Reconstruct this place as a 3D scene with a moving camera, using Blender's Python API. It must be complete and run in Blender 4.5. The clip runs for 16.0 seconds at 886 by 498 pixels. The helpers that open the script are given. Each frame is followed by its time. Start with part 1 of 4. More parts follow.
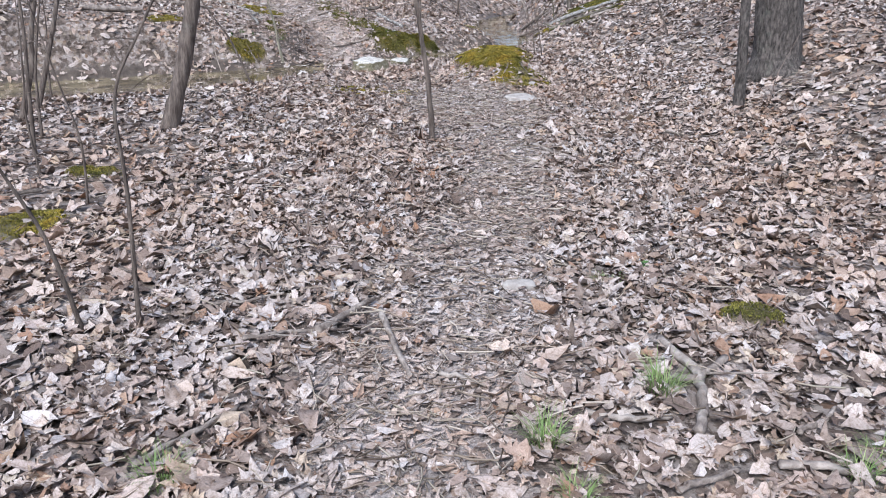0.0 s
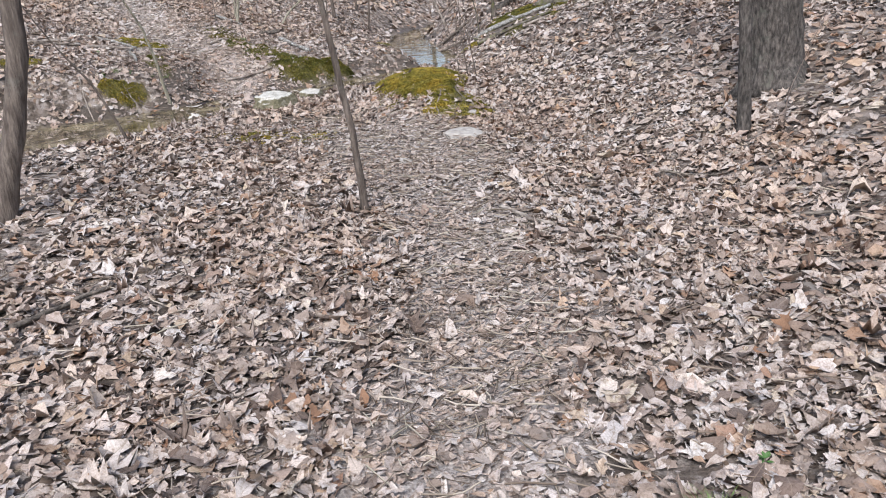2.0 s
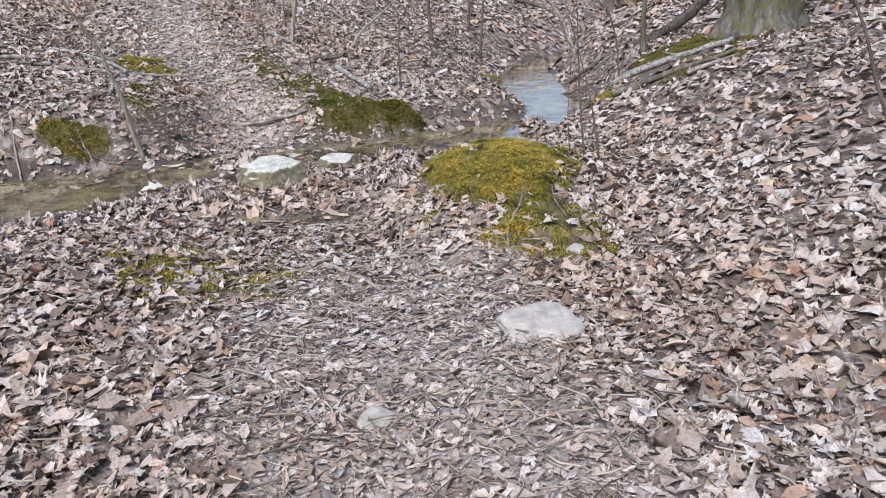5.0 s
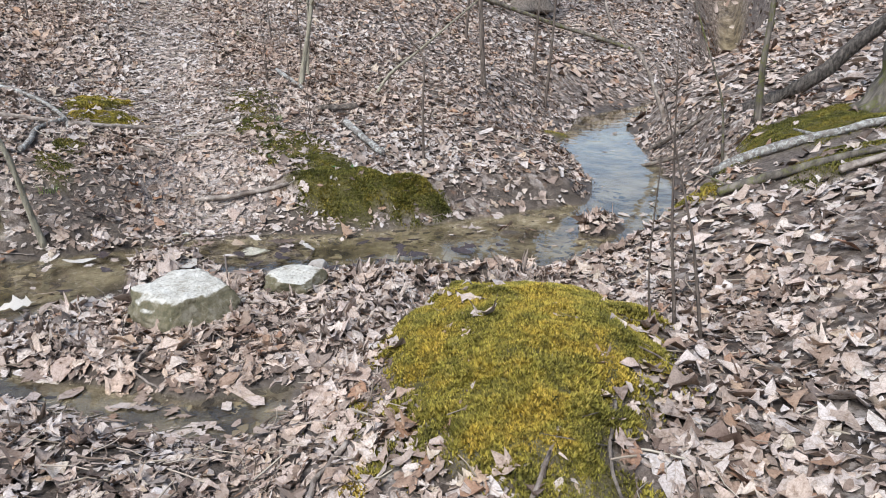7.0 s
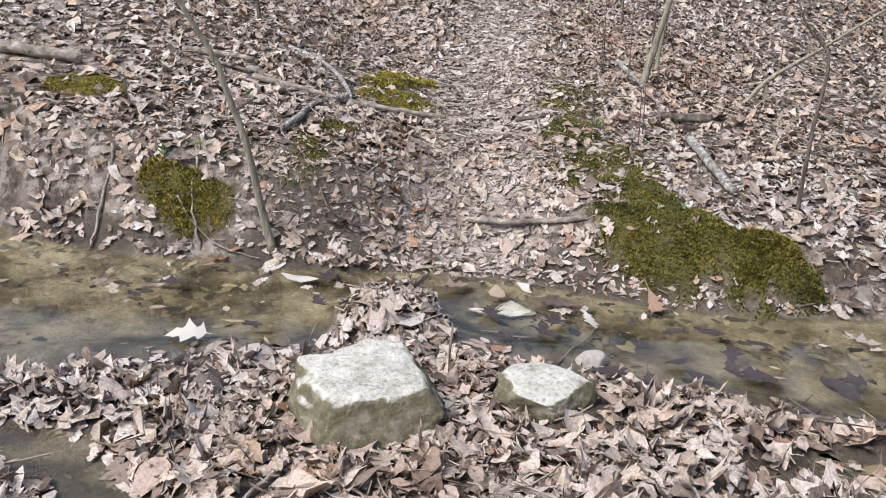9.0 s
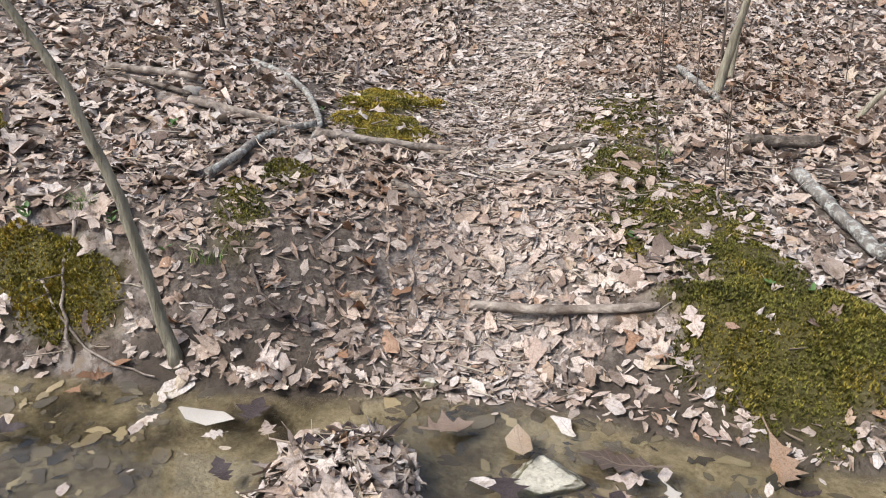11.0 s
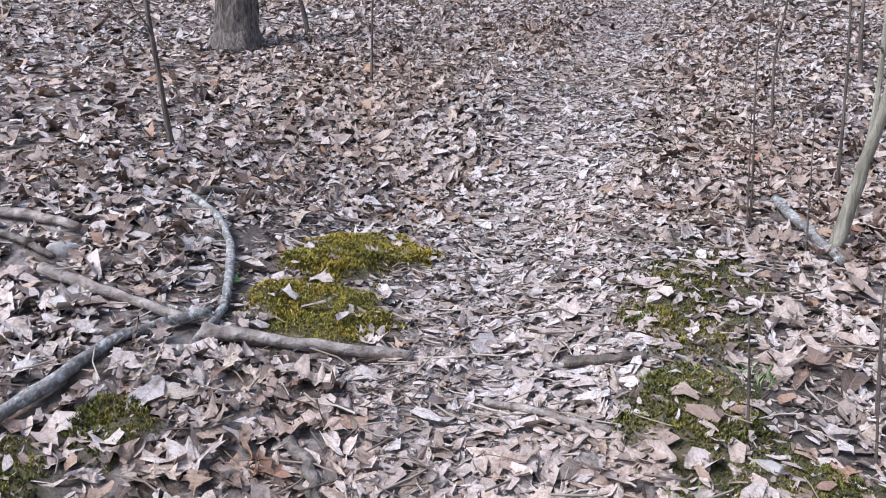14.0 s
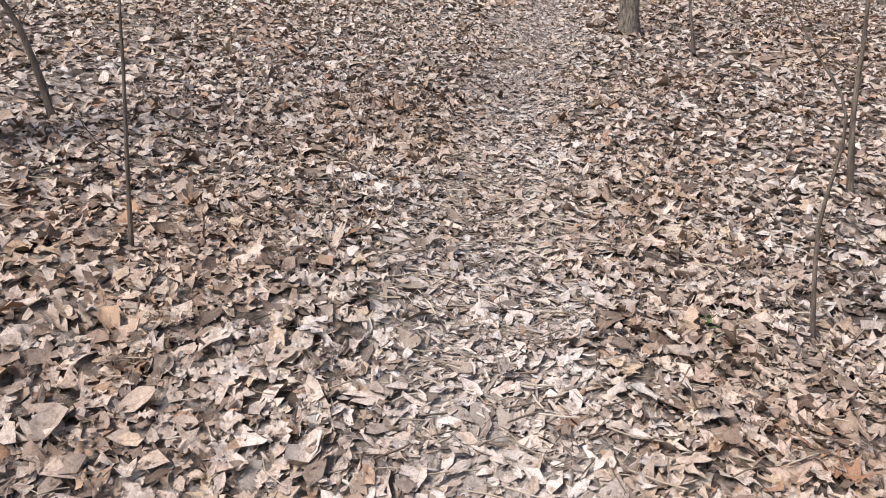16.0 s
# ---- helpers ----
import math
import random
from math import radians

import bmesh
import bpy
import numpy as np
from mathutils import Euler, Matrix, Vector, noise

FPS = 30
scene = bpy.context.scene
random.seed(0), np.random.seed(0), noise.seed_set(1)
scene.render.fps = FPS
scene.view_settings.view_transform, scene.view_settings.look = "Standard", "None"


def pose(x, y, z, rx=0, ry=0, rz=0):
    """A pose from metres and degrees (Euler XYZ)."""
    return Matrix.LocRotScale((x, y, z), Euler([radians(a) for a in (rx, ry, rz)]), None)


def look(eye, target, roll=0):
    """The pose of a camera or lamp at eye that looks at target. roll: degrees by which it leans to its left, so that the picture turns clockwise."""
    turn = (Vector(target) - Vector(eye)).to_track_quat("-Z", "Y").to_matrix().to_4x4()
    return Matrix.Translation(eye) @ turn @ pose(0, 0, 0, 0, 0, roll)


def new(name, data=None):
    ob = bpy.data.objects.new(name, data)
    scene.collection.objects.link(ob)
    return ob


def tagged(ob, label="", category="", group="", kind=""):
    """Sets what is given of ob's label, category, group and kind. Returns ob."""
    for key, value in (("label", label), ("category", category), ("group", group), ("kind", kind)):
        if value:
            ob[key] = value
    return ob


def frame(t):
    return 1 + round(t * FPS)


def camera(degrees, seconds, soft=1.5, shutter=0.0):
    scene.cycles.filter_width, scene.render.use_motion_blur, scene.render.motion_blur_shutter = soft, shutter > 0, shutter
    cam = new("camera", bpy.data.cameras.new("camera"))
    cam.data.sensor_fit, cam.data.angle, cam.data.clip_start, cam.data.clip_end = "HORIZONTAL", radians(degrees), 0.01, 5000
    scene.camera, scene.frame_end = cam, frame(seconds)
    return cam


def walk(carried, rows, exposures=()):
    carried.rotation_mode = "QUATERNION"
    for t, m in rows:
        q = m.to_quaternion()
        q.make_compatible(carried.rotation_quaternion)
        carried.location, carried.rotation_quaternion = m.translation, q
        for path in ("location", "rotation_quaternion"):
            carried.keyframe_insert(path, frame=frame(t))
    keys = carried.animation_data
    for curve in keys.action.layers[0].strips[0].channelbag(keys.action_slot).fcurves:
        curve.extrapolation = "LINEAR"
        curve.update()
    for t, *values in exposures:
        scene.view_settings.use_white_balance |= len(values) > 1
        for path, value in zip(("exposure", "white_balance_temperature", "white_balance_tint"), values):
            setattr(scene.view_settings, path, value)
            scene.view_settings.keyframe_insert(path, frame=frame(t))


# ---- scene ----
cam = camera(60.3, 16.0, 1.0)
PATH = [
    (0, (0.063, 0.311, 1.677), (0.043, 2.164, 0.927), -0.4),
    (0.5, (0.002, 0.857, 1.706), (-0.155, 2.663, 0.862), -0.3),
    (1, (-0.08, 1.32, 1.758), (-0.234, 3.141, 0.945), -2.4),
    (1.5, (-0.156, 1.652, 1.718), (-0.024, 3.525, 1.029), -0.9),
    (2, (-0.042, 2.053, 1.627), (0.13, 3.905, 0.893), -3.6),
    (2.5, (0.044, 2.609, 1.575), (0.535, 4.404, 0.843), -0.8),
    (3, (0.223, 3.258, 1.495), (0.632, 5.087, 0.799), -2.1),
    (3.5, (0.395, 3.905, 1.451), (0.607, 5.759, 0.731), -2.6),
    (4, (0.54, 4.622, 1.424), (0.621, 6.486, 0.702), -0.3),
    (4.2, (0.607, 4.924, 1.43), (0.599, 6.792, 0.715), -0.8),
    (6.3, (0.816, 7.542, 1.419), (0.571, 9.413, 0.755), -1.8),
    (6.5, (0.871, 7.804, 1.439), (0.603, 9.658, 0.738), -1.7),
    (7, (0.854, 8.336, 1.432), (0.503, 10.208, 0.819), 0.2),
    (7.5, (0.873, 8.818, 1.445), (0.132, 10.562, 0.806), 0.5),
    (8, (0.777, 9.219, 1.441), (-0.061, 10.886, 0.719), 2.1),
    (8.5, (0.662, 9.573, 1.357), (-0.417, 11.127, 0.709), 2.1),
    (8.7, (0.565, 9.737, 1.323), (-0.544, 11.27, 0.676), 2.8),
    (10.8, (-0.282, 11.15, 1.126), (-1.492, 12.606, 0.48), 1.0),
    (11, (-0.333, 11.228, 1.125), (-1.542, 12.699, 0.513), 1.1),
    (11.5, (-0.45, 11.352, 1.128), (-1.617, 12.871, 0.553), 0.7),
    (12, (-0.548, 11.722, 1.156), (-1.653, 13.275, 0.55), -0.9),
    (12.5, (-0.621, 11.881, 1.166), (-1.677, 13.475, 0.579), -1.6),
    (13, (-0.767, 12.204, 1.187), (-1.831, 13.791, 0.598), -0.6),
    (13.5, (-0.885, 12.441, 1.23), (-2.138, 13.868, 0.603), 0.4),
    (14, (-0.992, 12.585, 1.3), (-2.382, 13.954, 0.858), 0.5),
    (14.3, (-1.235, 12.779, 1.346), (-2.577, 14.215, 0.977), 1.5),
    (14.5, (-1.356, 12.899, 1.384), (-2.665, 14.38, 1.078), 1.3),
    (14.7, (-1.486, 13.078, 1.406), (-2.778, 14.577, 1.118), -0.3),
    (15, (-1.888, 13.477, 1.507), (-3.133, 15.001, 1.152), -1.4),
    (15.5, (-2.273, 13.855, 1.705), (-3.382, 15.487, 1.379), 0.7),
    (16, (-2.566, 14.287, 1.942), (-3.654, 15.906, 1.498), 1.2),
]
walk(cam, [(t, look(eye, target, roll)) for t, eye, target, roll in PATH], [
    (0, 0.50, 5550, 11.5), (1.5, 0.45, 5950, 10), (3.5, 0.45, 5700, 10.5), (7, 0.48, 5850, 8), (8.5, 0.55, 6000, 10), (11, 0.53, 6350, 10), (12.5, 0.47, 5500, 13.5), (14, 0.57, 5450, 14), (15, 0.55, 5800, 14.5), (16, 0.55, 6450, 12)])

# ---- daylight: a bright overcast sky with a veiled sun ----
SUN_UP, SUN_TURN = 52.0, 200.0
world = bpy.data.worlds.new("sky")
scene.world = world
world.use_nodes = True
wn, wl = world.node_tree.nodes, world.node_tree.links
sky = wn.new("ShaderNodeTexSky")
sky.sky_type, sky.sun_disc = "NISHITA", False
sky.sun_elevation, sky.sun_rotation = radians(SUN_UP), radians(SUN_TURN)
sky.dust_density, sky.ozone_density = 2.0, 1.0
veil = wn.new("ShaderNodeHueSaturation")
veil.inputs["Saturation"].default_value = .72
wl.new(sky.outputs[0], veil.inputs["Color"])
wl.new(veil.outputs[0], wn["Background"].inputs[0])
wn["Background"].inputs[1].default_value = 0.15
sun = new("sun", bpy.data.lights.new("sun", "SUN"))
sun.data.energy, sun.data.angle, sun.data.color = 2.6, radians(24), (1.0, 0.97, 0.93)
sun_way = Vector((math.sin(radians(SUN_TURN)) * math.cos(radians(SUN_UP)), math.cos(radians(SUN_TURN)) * math.cos(radians(SUN_UP)), math.sin(radians(SUN_UP))))
sun.matrix_world = look(sun_way * 30, (0, 0, 0))


# ---- materials ----
def surface(name, rough=0.85):
    m = bpy.data.materials.new(name)
    m.use_nodes = True
    b = m.node_tree.nodes["Principled BSDF"]
    b.inputs["Roughness"].default_value = rough
    b.inputs["Specular IOR Level"].default_value = 0.3
    return m, m.node_tree.nodes, m.node_tree.links, b


def ramp(nodes, stops):
    r = nodes.new("ShaderNodeValToRGB")
    while len(r.color_ramp.elements) < len(stops):
        r.color_ramp.elements.new(0.5)
    for e, (p, c) in zip(r.color_ramp.elements, stops):
        e.position, e.color = p, (*c, 1)
    return r


def noise_node(nodes, links, scale, detail=4.0, rough=0.6, stretch=None):
    c = nodes.new("ShaderNodeTexCoord")
    n = nodes.new("ShaderNodeTexNoise")
    n.inputs["Scale"].default_value, n.inputs["Detail"].default_value, n.inputs["Roughness"].default_value = scale, detail, rough
    if stretch:
        k = nodes.new("ShaderNodeMapping")
        k.inputs["Scale"].default_value = stretch
        links.new(c.outputs["Object"], k.inputs[0])
        links.new(k.outputs[0], n.inputs[0])
    else:
        links.new(c.outputs["Object"], n.inputs[0])
    return n


def mixed(nodes, links, fac, a, b, mode="MIX"):
    n = nodes.new("ShaderNodeMix")
    n.data_type, n.blend_type = "RGBA", mode
    for slot, v in ((n.inputs[0], fac), (n.inputs[6], a), (n.inputs[7], b)):
        if isinstance(v, (int, float)):
            slot.default_value = v
        elif isinstance(v, tuple):
            slot.default_value = (*v, 1)
        else:
            links.new(v, slot)
    return n.outputs[2]


def bumped(nodes, links, b, height_out, strength, dist):
    n = nodes.new("ShaderNodeBump")
    n.inputs["Strength"].default_value, n.inputs["Distance"].default_value = strength, dist
    links.new(height_out, n.inputs["Height"])
    links.new(n.outputs[0], b.inputs["Normal"])


LEAF_STOPS = [(0.0, (.11, .082, .067)), (.08, (.19, .145, .118)), (.20, (.31, .248, .204)), (.36, (.41, .342, .294)), (.53, (.485, .420, .374)),
              (.70, (.54, .480, .435)), (.86, (.605, .553, .510)), (.91, (.52, .44, .34)), (.955, (.40, .295, .215)), (.985, (.30, .19, .13)), (1.0, (.36, .25, .17))]
PALE_STOPS = [(0.0, (.16, .130, .112)), (.15, (.34, .290, .250)), (.4, (.475, .408, .362)), (.7, (.575, .512, .465)), (.92, (.635, .582, .535)), (1.0, (.38, .27, .19))]


def maths(nodes, links, kind, a, b=0.0):
    n = nodes.new("ShaderNodeMath")
    n.operation = kind
    for slot, v in ((n.inputs[0], a), (n.inputs[1], b)):
        if isinstance(v, (int, float)):
            slot.default_value = v
        else:
            links.new(v, slot)
    return n.outputs[0]


def leaf_material(name, per_object, stops=LEAF_STOPS):
    """Dry leaf: a tone of its own, blotches, a midrib and slanting side veins."""
    m, n, l, b = surface(name, 0.66)
    if per_object:
        pick = n.new("ShaderNodeObjectInfo").outputs["Random"]
    else:
        pick = n.new("ShaderNodeNewGeometry").outputs["Random Per Island"]
    tone = ramp(n, stops)
    l.new(pick, tone.inputs[0])
    hue = n.new("ShaderNodeTexWhiteNoise")
    hue.noise_dimensions = "1D"
    l.new(pick, hue.inputs["W"])
    cast = ramp(n, [(0, (1.04, .98, .92)), (.35, (1.0, 1.0, 1.0)), (.65, (.97, 1.0, 1.04)), (1, (1.06, .99, .96))])
    l.new(hue.outputs["Value"], cast.inputs[0])
    c = mixed(n, l, 1.0, tone.outputs[0], cast.outputs[0], "MULTIPLY")
    patch = noise_node(n, l, 0.6, 3)
    warm = ramp(n, [(.42, (1.0, 1.0, 1.0)), (.66, (.92, .83, .75))])
    l.new(patch.outputs[0], warm.inputs[0])
    c = mixed(n, l, 1.0, c, warm.outputs[0], "MULTIPLY")
    blotch = noise_node(n, l, 38, 4, .65)
    stain = ramp(n, [(.34, (.62, .55, .48)), (.47, (1.0, .98, .96)), (.66, (1.12, 1.11, 1.10))])
    l.new(blotch.outputs[0], stain.inputs[0])
    c = mixed(n, l, 1.0, c, stain.outputs[0], "MULTIPLY")
    fine = noise_node(n, l, 150, 4, .65)
    spots = ramp(n, [(.36, (.76, .73, .70)), (.5, (.98, .97, .96)), (.64, (1.09, 1.08, 1.07))])
    l.new(fine.outputs[0], spots.inputs[0])
    c = mixed(n, l, 1.0, c, spots.outputs[0], "MULTIPLY")
    run, off = n.new("ShaderNodeAttribute"), n.new("ShaderNodeAttribute")
    run.attribute_name, off.attribute_name = "run", "off"
    rib = maths(n, l, "LESS_THAN", off.outputs["Fac"], .012)
    slant = maths(n, l, "SUBTRACT", run.outputs["Fac"], maths(n, l, "MULTIPLY", off.outputs["Fac"], .8))
    side = maths(n, l, "LESS_THAN", maths(n, l, "FRACT", maths(n, l, "MULTIPLY", slant, 8.0)), .13)
    vein = maths(n, l, "MAXIMUM", rib, maths(n, l, "MULTIPLY", side, .5))
    c = mixed(n, l, maths(n, l, "MULTIPLY", vein, .5), c, (.30, .225, .165))
    l.new(c, b.inputs["Base Color"])
    relief = maths(n, l, "SUBTRACT", blotch.outputs[0], maths(n, l, "MULTIPLY", vein, .25))
    bumped(n, l, b, relief, .8, .008)
    return m


M_LITTER = leaf_material("dry_leaves", False)
M_LEAF = leaf_material("dry_leaf", True)
M_BLEACHED = leaf_material("bleached_litter", False, PALE_STOPS)


def ground_material():
    m, n, l, b = surface("forest_soil", 0.9)
    mid, fine = noise_node(n, l, 9, 6, .65), noise_node(n, l, 60, 5, .7)
    soil = ramp(n, [(.33, (.055, .042, .033)), (.48, (.13, .102, .082)), (.66, (.27, .225, .185))])
    crumb = noise_node(n, l, 26, 8, .8)
    l.new(crumb.outputs[0], soil.inputs[0])
    # crumbled leaf litter between the leaves
    co = n.new("ShaderNodeTexCoord")
    cells = n.new("ShaderNodeTexVoronoi")
    cells.inputs["Scale"].default_value = 24
    warp = mixed(n, l, .06, co.outputs["Object"], fine.outputs["Color"])
    l.new(warp, cells.inputs["Vector"])
    pick = n.new("ShaderNodeSeparateColor")
    l.new(cells.outputs["Color"], pick.inputs[0])
    crumbs = ramp(n, LEAF_STOPS)
    l.new(pick.outputs[0], crumbs.inputs[0])
    mask = ramp(n, [(.42, (0, 0, 0)), (.55, (1, 1, 1))])
    l.new(mid.outputs[0], mask.inputs[0])
    litter = mixed(n, l, mask.outputs[0], soil.outputs[0], crumbs.outputs[0])
    drift = ramp(n, [(.3, (.42, .39, .36)), (.55, (.78, .74, .70)), (.75, (1.0, .97, .93))])
    l.new(noise_node(n, l, 2.4, 8, .75).outputs[0], drift.inputs[0])
    litter = mixed(n, l, 1.0, litter, drift.outputs[0], "MULTIPLY")
    far = n.new("ShaderNodeAttribute")
    far.attribute_name = "litter"
    c = mixed(n, l, far.outputs["Fac"], soil.outputs[0], litter)
    # trodden path: pale dusty earth with fine crumbs
    tread = ramp(n, [(.32, (.20, .158, .13)), (.5, (.45, .38, .33)), (.68, (.66, .585, .525))])
    l.new(fine.outputs[0], tread.inputs[0])
    path = n.new("ShaderNodeAttribute")
    path.attribute_name = "trail"
    c = mixed(n, l, path.outputs["Fac"], c, tread.outputs[0])
    # creek bed: tan silt with dark sunken leaves
    silt = ramp(n, [(.34, (.05, .04, .027)), (.44, (.14, .11, .065)), (.56, (.28, .23, .145)), (.74, (.44, .375, .255))])
    l.new(noise_node(n, l, 3.2, 6, .6).outputs[0], silt.inputs[0])
    grit = ramp(n, [(.35, (.7, .66, .6)), (.6, (1.05, 1.03, 1.0))])
    l.new(fine.outputs[0], grit.inputs[0])
    silt2 = mixed(n, l, 1.0, silt.outputs[0], grit.outputs[0], "MULTIPLY")
    bed = n.new("ShaderNodeAttribute")
    bed.attribute_name = "bed"
    c = mixed(n, l, bed.outputs["Fac"], c, silt2)
    mud = n.new("ShaderNodeAttribute")
    mud.attribute_name = "mud"
    wet = ramp(n, [(.3, (.055, .042, .032)), (.7, (.145, .112, .084))])
    l.new(mid.outputs[0], wet.inputs[0])
    c = mixed(n, l, mud.outputs["Fac"], c, wet.outputs[0])
    green = ramp(n, [(.3, (.065, .055, .016)), (.55, (.125, .108, .022)), (.8, (.20, .165, .04))])
    l.new(noise_node(n, l, 14, 5, .7).outputs[0], green.inputs[0])
    moss = n.new("ShaderNodeAttribute")
    moss.attribute_name = "moss"
    c = mixed(n, l, moss.outputs["Fac"], c, green.outputs[0])
    l.new(c, b.inputs["Base Color"])
    dull = n.new("ShaderNodeMapRange")
    dull.inputs["To Min"].default_value, dull.inputs["To Max"].default_value = .92, .42
    l.new(mud.outputs["Fac"], dull.inputs["Value"])
    l.new(dull.outputs[0], b.inputs["Roughness"])
    bumped(n, l, b, maths(n, l, "ADD", fine.outputs[0], crumb.outputs[0]), .9, .02)
    return m


def bark_material(name, dark, light, lichen, scale=18, amount=.5, ribs=(1, 1, .18), blots=9):
    m, n, l, b = surface(name, 0.9)
    grain = noise_node(n, l, scale, 6, .65, ribs)
    tone = ramp(n, [(.36, dark), (.50, tuple(.5 * (p + q) for p, q in zip(dark, light))), (.64, tuple(1.15 * q for q in light))])
    l.new(grain.outputs[0], tone.inputs[0])
    spots = noise_node(n, l, blots, 6, .75)
    cover = ramp(n, [(.60 - .12 * amount, (0, 0, 0)), (.70 - .1 * amount, (amount, amount, amount))])
    l.new(spots.outputs[0], cover.inputs[0])
    c = mixed(n, l, cover.outputs[0], tone.outputs[0], lichen)
    l.new(c, b.inputs["Base Color"])
    bumped(n, l, b, grain.outputs[0], 1.0, .035)
    return m


def plain_rough(name, dark, light, scale=20, rough=.9, relief=.006):
    m, n, l, b = surface(name, rough)
    g = noise_node(n, l, scale, 6, .65)
    tone = ramp(n, [(.30, dark), (.70, light)])
    l.new(g.outputs[0], tone.inputs[0])
    l.new(tone.outputs[0], b.inputs["Base Color"])
    bumped(n, l, b, g.outputs[0], .7, relief)
    return m


def island_tones(name, stops, rough=.8):
    m, n, l, b = surface(name, rough)
    tone = ramp(n, stops)
    l.new(n.new("ShaderNodeNewGeometry").outputs["Random Per Island"], tone.inputs[0])
    g = noise_node(n, l, 3.5, 4)
    k = ramp(n, [(.3, (.75, .78, .7)), (.7, (1.12, 1.06, 1.0))])
    l.new(g.outputs[0], k.inputs[0])
    l.new(mixed(n, l, 1.0, tone.outputs[0], k.outputs[0], "MULTIPLY"), b.inputs["Base Color"])
    return m


def moss_material(name, stops):
    """Moss shoots: a tone each, brown-olive and yellow drifts, small hollows darkened in the colour."""
    m, n, l, b = surface(name, .8)
    tone = ramp(n, stops)
    l.new(n.new("ShaderNodeNewGeometry").outputs["Random Per Island"], tone.inputs[0])
    drift = ramp(n, [(.38, (.52, .56, .55)), (.5, (.95, .95, .9)), (.62, (1.22, 1.06, .85))])
    l.new(noise_node(n, l, 4.5, 5, .65).outputs[0], drift.inputs[0])
    c = mixed(n, l, 1.0, tone.outputs[0], drift.outputs[0], "MULTIPLY")
    tuft = ramp(n, [(.36, (.55, .55, .55)), (.5, (.95, .95, .95)), (.66, (1.2, 1.2, 1.15))])
    l.new(noise_node(n, l, 32, 4, .6).outputs[0], tuft.inputs[0])
    c = mixed(n, l, 1.0, c, tuft.outputs[0], "MULTIPLY")
    l.new(c, b.inputs["Base Color"])
    return m


def rock_material():
    """Pitted limestone, weathered pale on top, with brown-green algae on its flanks."""
    m, n, l, b = surface("limestone", 0.92)
    g = noise_node(n, l, 11, 8, .72)
    tone = ramp(n, [(.32, (.30, .265, .215)), (.46, (.56, .52, .45)), (.60, (.68, .64, .57))])
    l.new(g.outputs[0], tone.inputs[0])
    pits = noise_node(n, l, 60, 5, .7)
    grain = ramp(n, [(.34, (.60, .57, .52)), (.48, (1.0, 1.0, .98)), (.7, (1.08, 1.08, 1.06))])
    l.new(pits.outputs[0], grain.inputs[0])
    top = mixed(n, l, 1.0, tone.outputs[0], grain.outputs[0], "MULTIPLY")
    geo = n.new("ShaderNodeNewGeometry")
    up = n.new("ShaderNodeSeparateXYZ")
    l.new(geo.outputs["Normal"], up.inputs[0])
    lean = maths(n, l, "ADD", up.outputs[2], maths(n, l, "MULTIPLY", maths(n, l, "SUBTRACT", g.outputs[0], .5), .9))
    algae = ramp(n, [(.60, (1, 1, 1)), (.82, (0, 0, 0))])
    l.new(lean, algae.inputs[0])
    film = ramp(n, [(.36, (.075, .068, .028)), (.5, (.15, .125, .062)), (.64, (.27, .235, .16))])
    l.new(noise_node(n, l, 17, 6, .7).outputs[0], film.inputs[0])
    l.new(mixed(n, l, maths(n, l, "MULTIPLY", algae.outputs[0], .92), top, film.outputs[0]), b.inputs["Base Color"])
    bumped(n, l, b, maths(n, l, "ADD", g.outputs[0], maths(n, l, "MULTIPLY", pits.outputs[0], .4)), 1.0, .02)
    return m


def water_material():
    m, n, l, b = surface("creek_water", 0.03)
    b.inputs["Base Color"].default_value = (.93, .95, .90, 1)
    b.inputs["Transmission Weight"].default_value = 1.0
    b.inputs["IOR"].default_value = 1.33
    b.inputs["Specular IOR Level"].default_value = 0.5
    bumped(n, l, b, noise_node(n, l, 5, 2).outputs[0], .2, .02)
    return m


M_GROUND = ground_material()
M_WATER = water_material()
M_ROCK = rock_material()
M_SLAB = plain_rough("path_stone", (.27, .235, .20), (.50, .45, .39), 22, .92, .012)
M_BARK = bark_material("grey_brown_bark", (.06, .048, .038), (.25, .205, .165), (.29, .275, .215), 46, .4, (1, 1, .3))
M_BARK_DARK = bark_material("dark_wet_bark", (.04, .034, .029), (.17, .143, .12), (.19, .19, .145), 46, .4, (1, 1, .32))
M_BARK_MOSS = bark_material("mossy_bark", (.07, .058, .045), (.20, .17, .135), (.13, .13, .03), 18, .9)
M_SAPLING = bark_material("sapling_bark", (.085, .064, .05), (.20, .158, .125), (.25, .24, .20), 30, .3)
M_OLIVE = bark_material("olive_sapling_bark", (.21, .185, .13), (.38, .34, .25), (.50, .47, .40), 26, .35)
M_TWIG = bark_material("twig_bark", (.13, .095, .075), (.28, .22, .18), (.34, .31, .27), 40, .3)
M_LOG = bark_material("weathered_wood", (.15, .115, .09), (.41, .345, .285), (.46, .42, .36), 24, .4, (.5, .5, .5))
M_LICHEN = bark_material("lichened_branch", (.12, .10, .085), (.28, .25, .215), (.50, .50, .45), 22, .9, (.6, .6, .6), 34)
M_DEADWOOD = bark_material("dark_dead_wood", (.07, .055, .043), (.24, .195, .155), (.30, .275, .22), 28, .4, (.6, .6, .6))
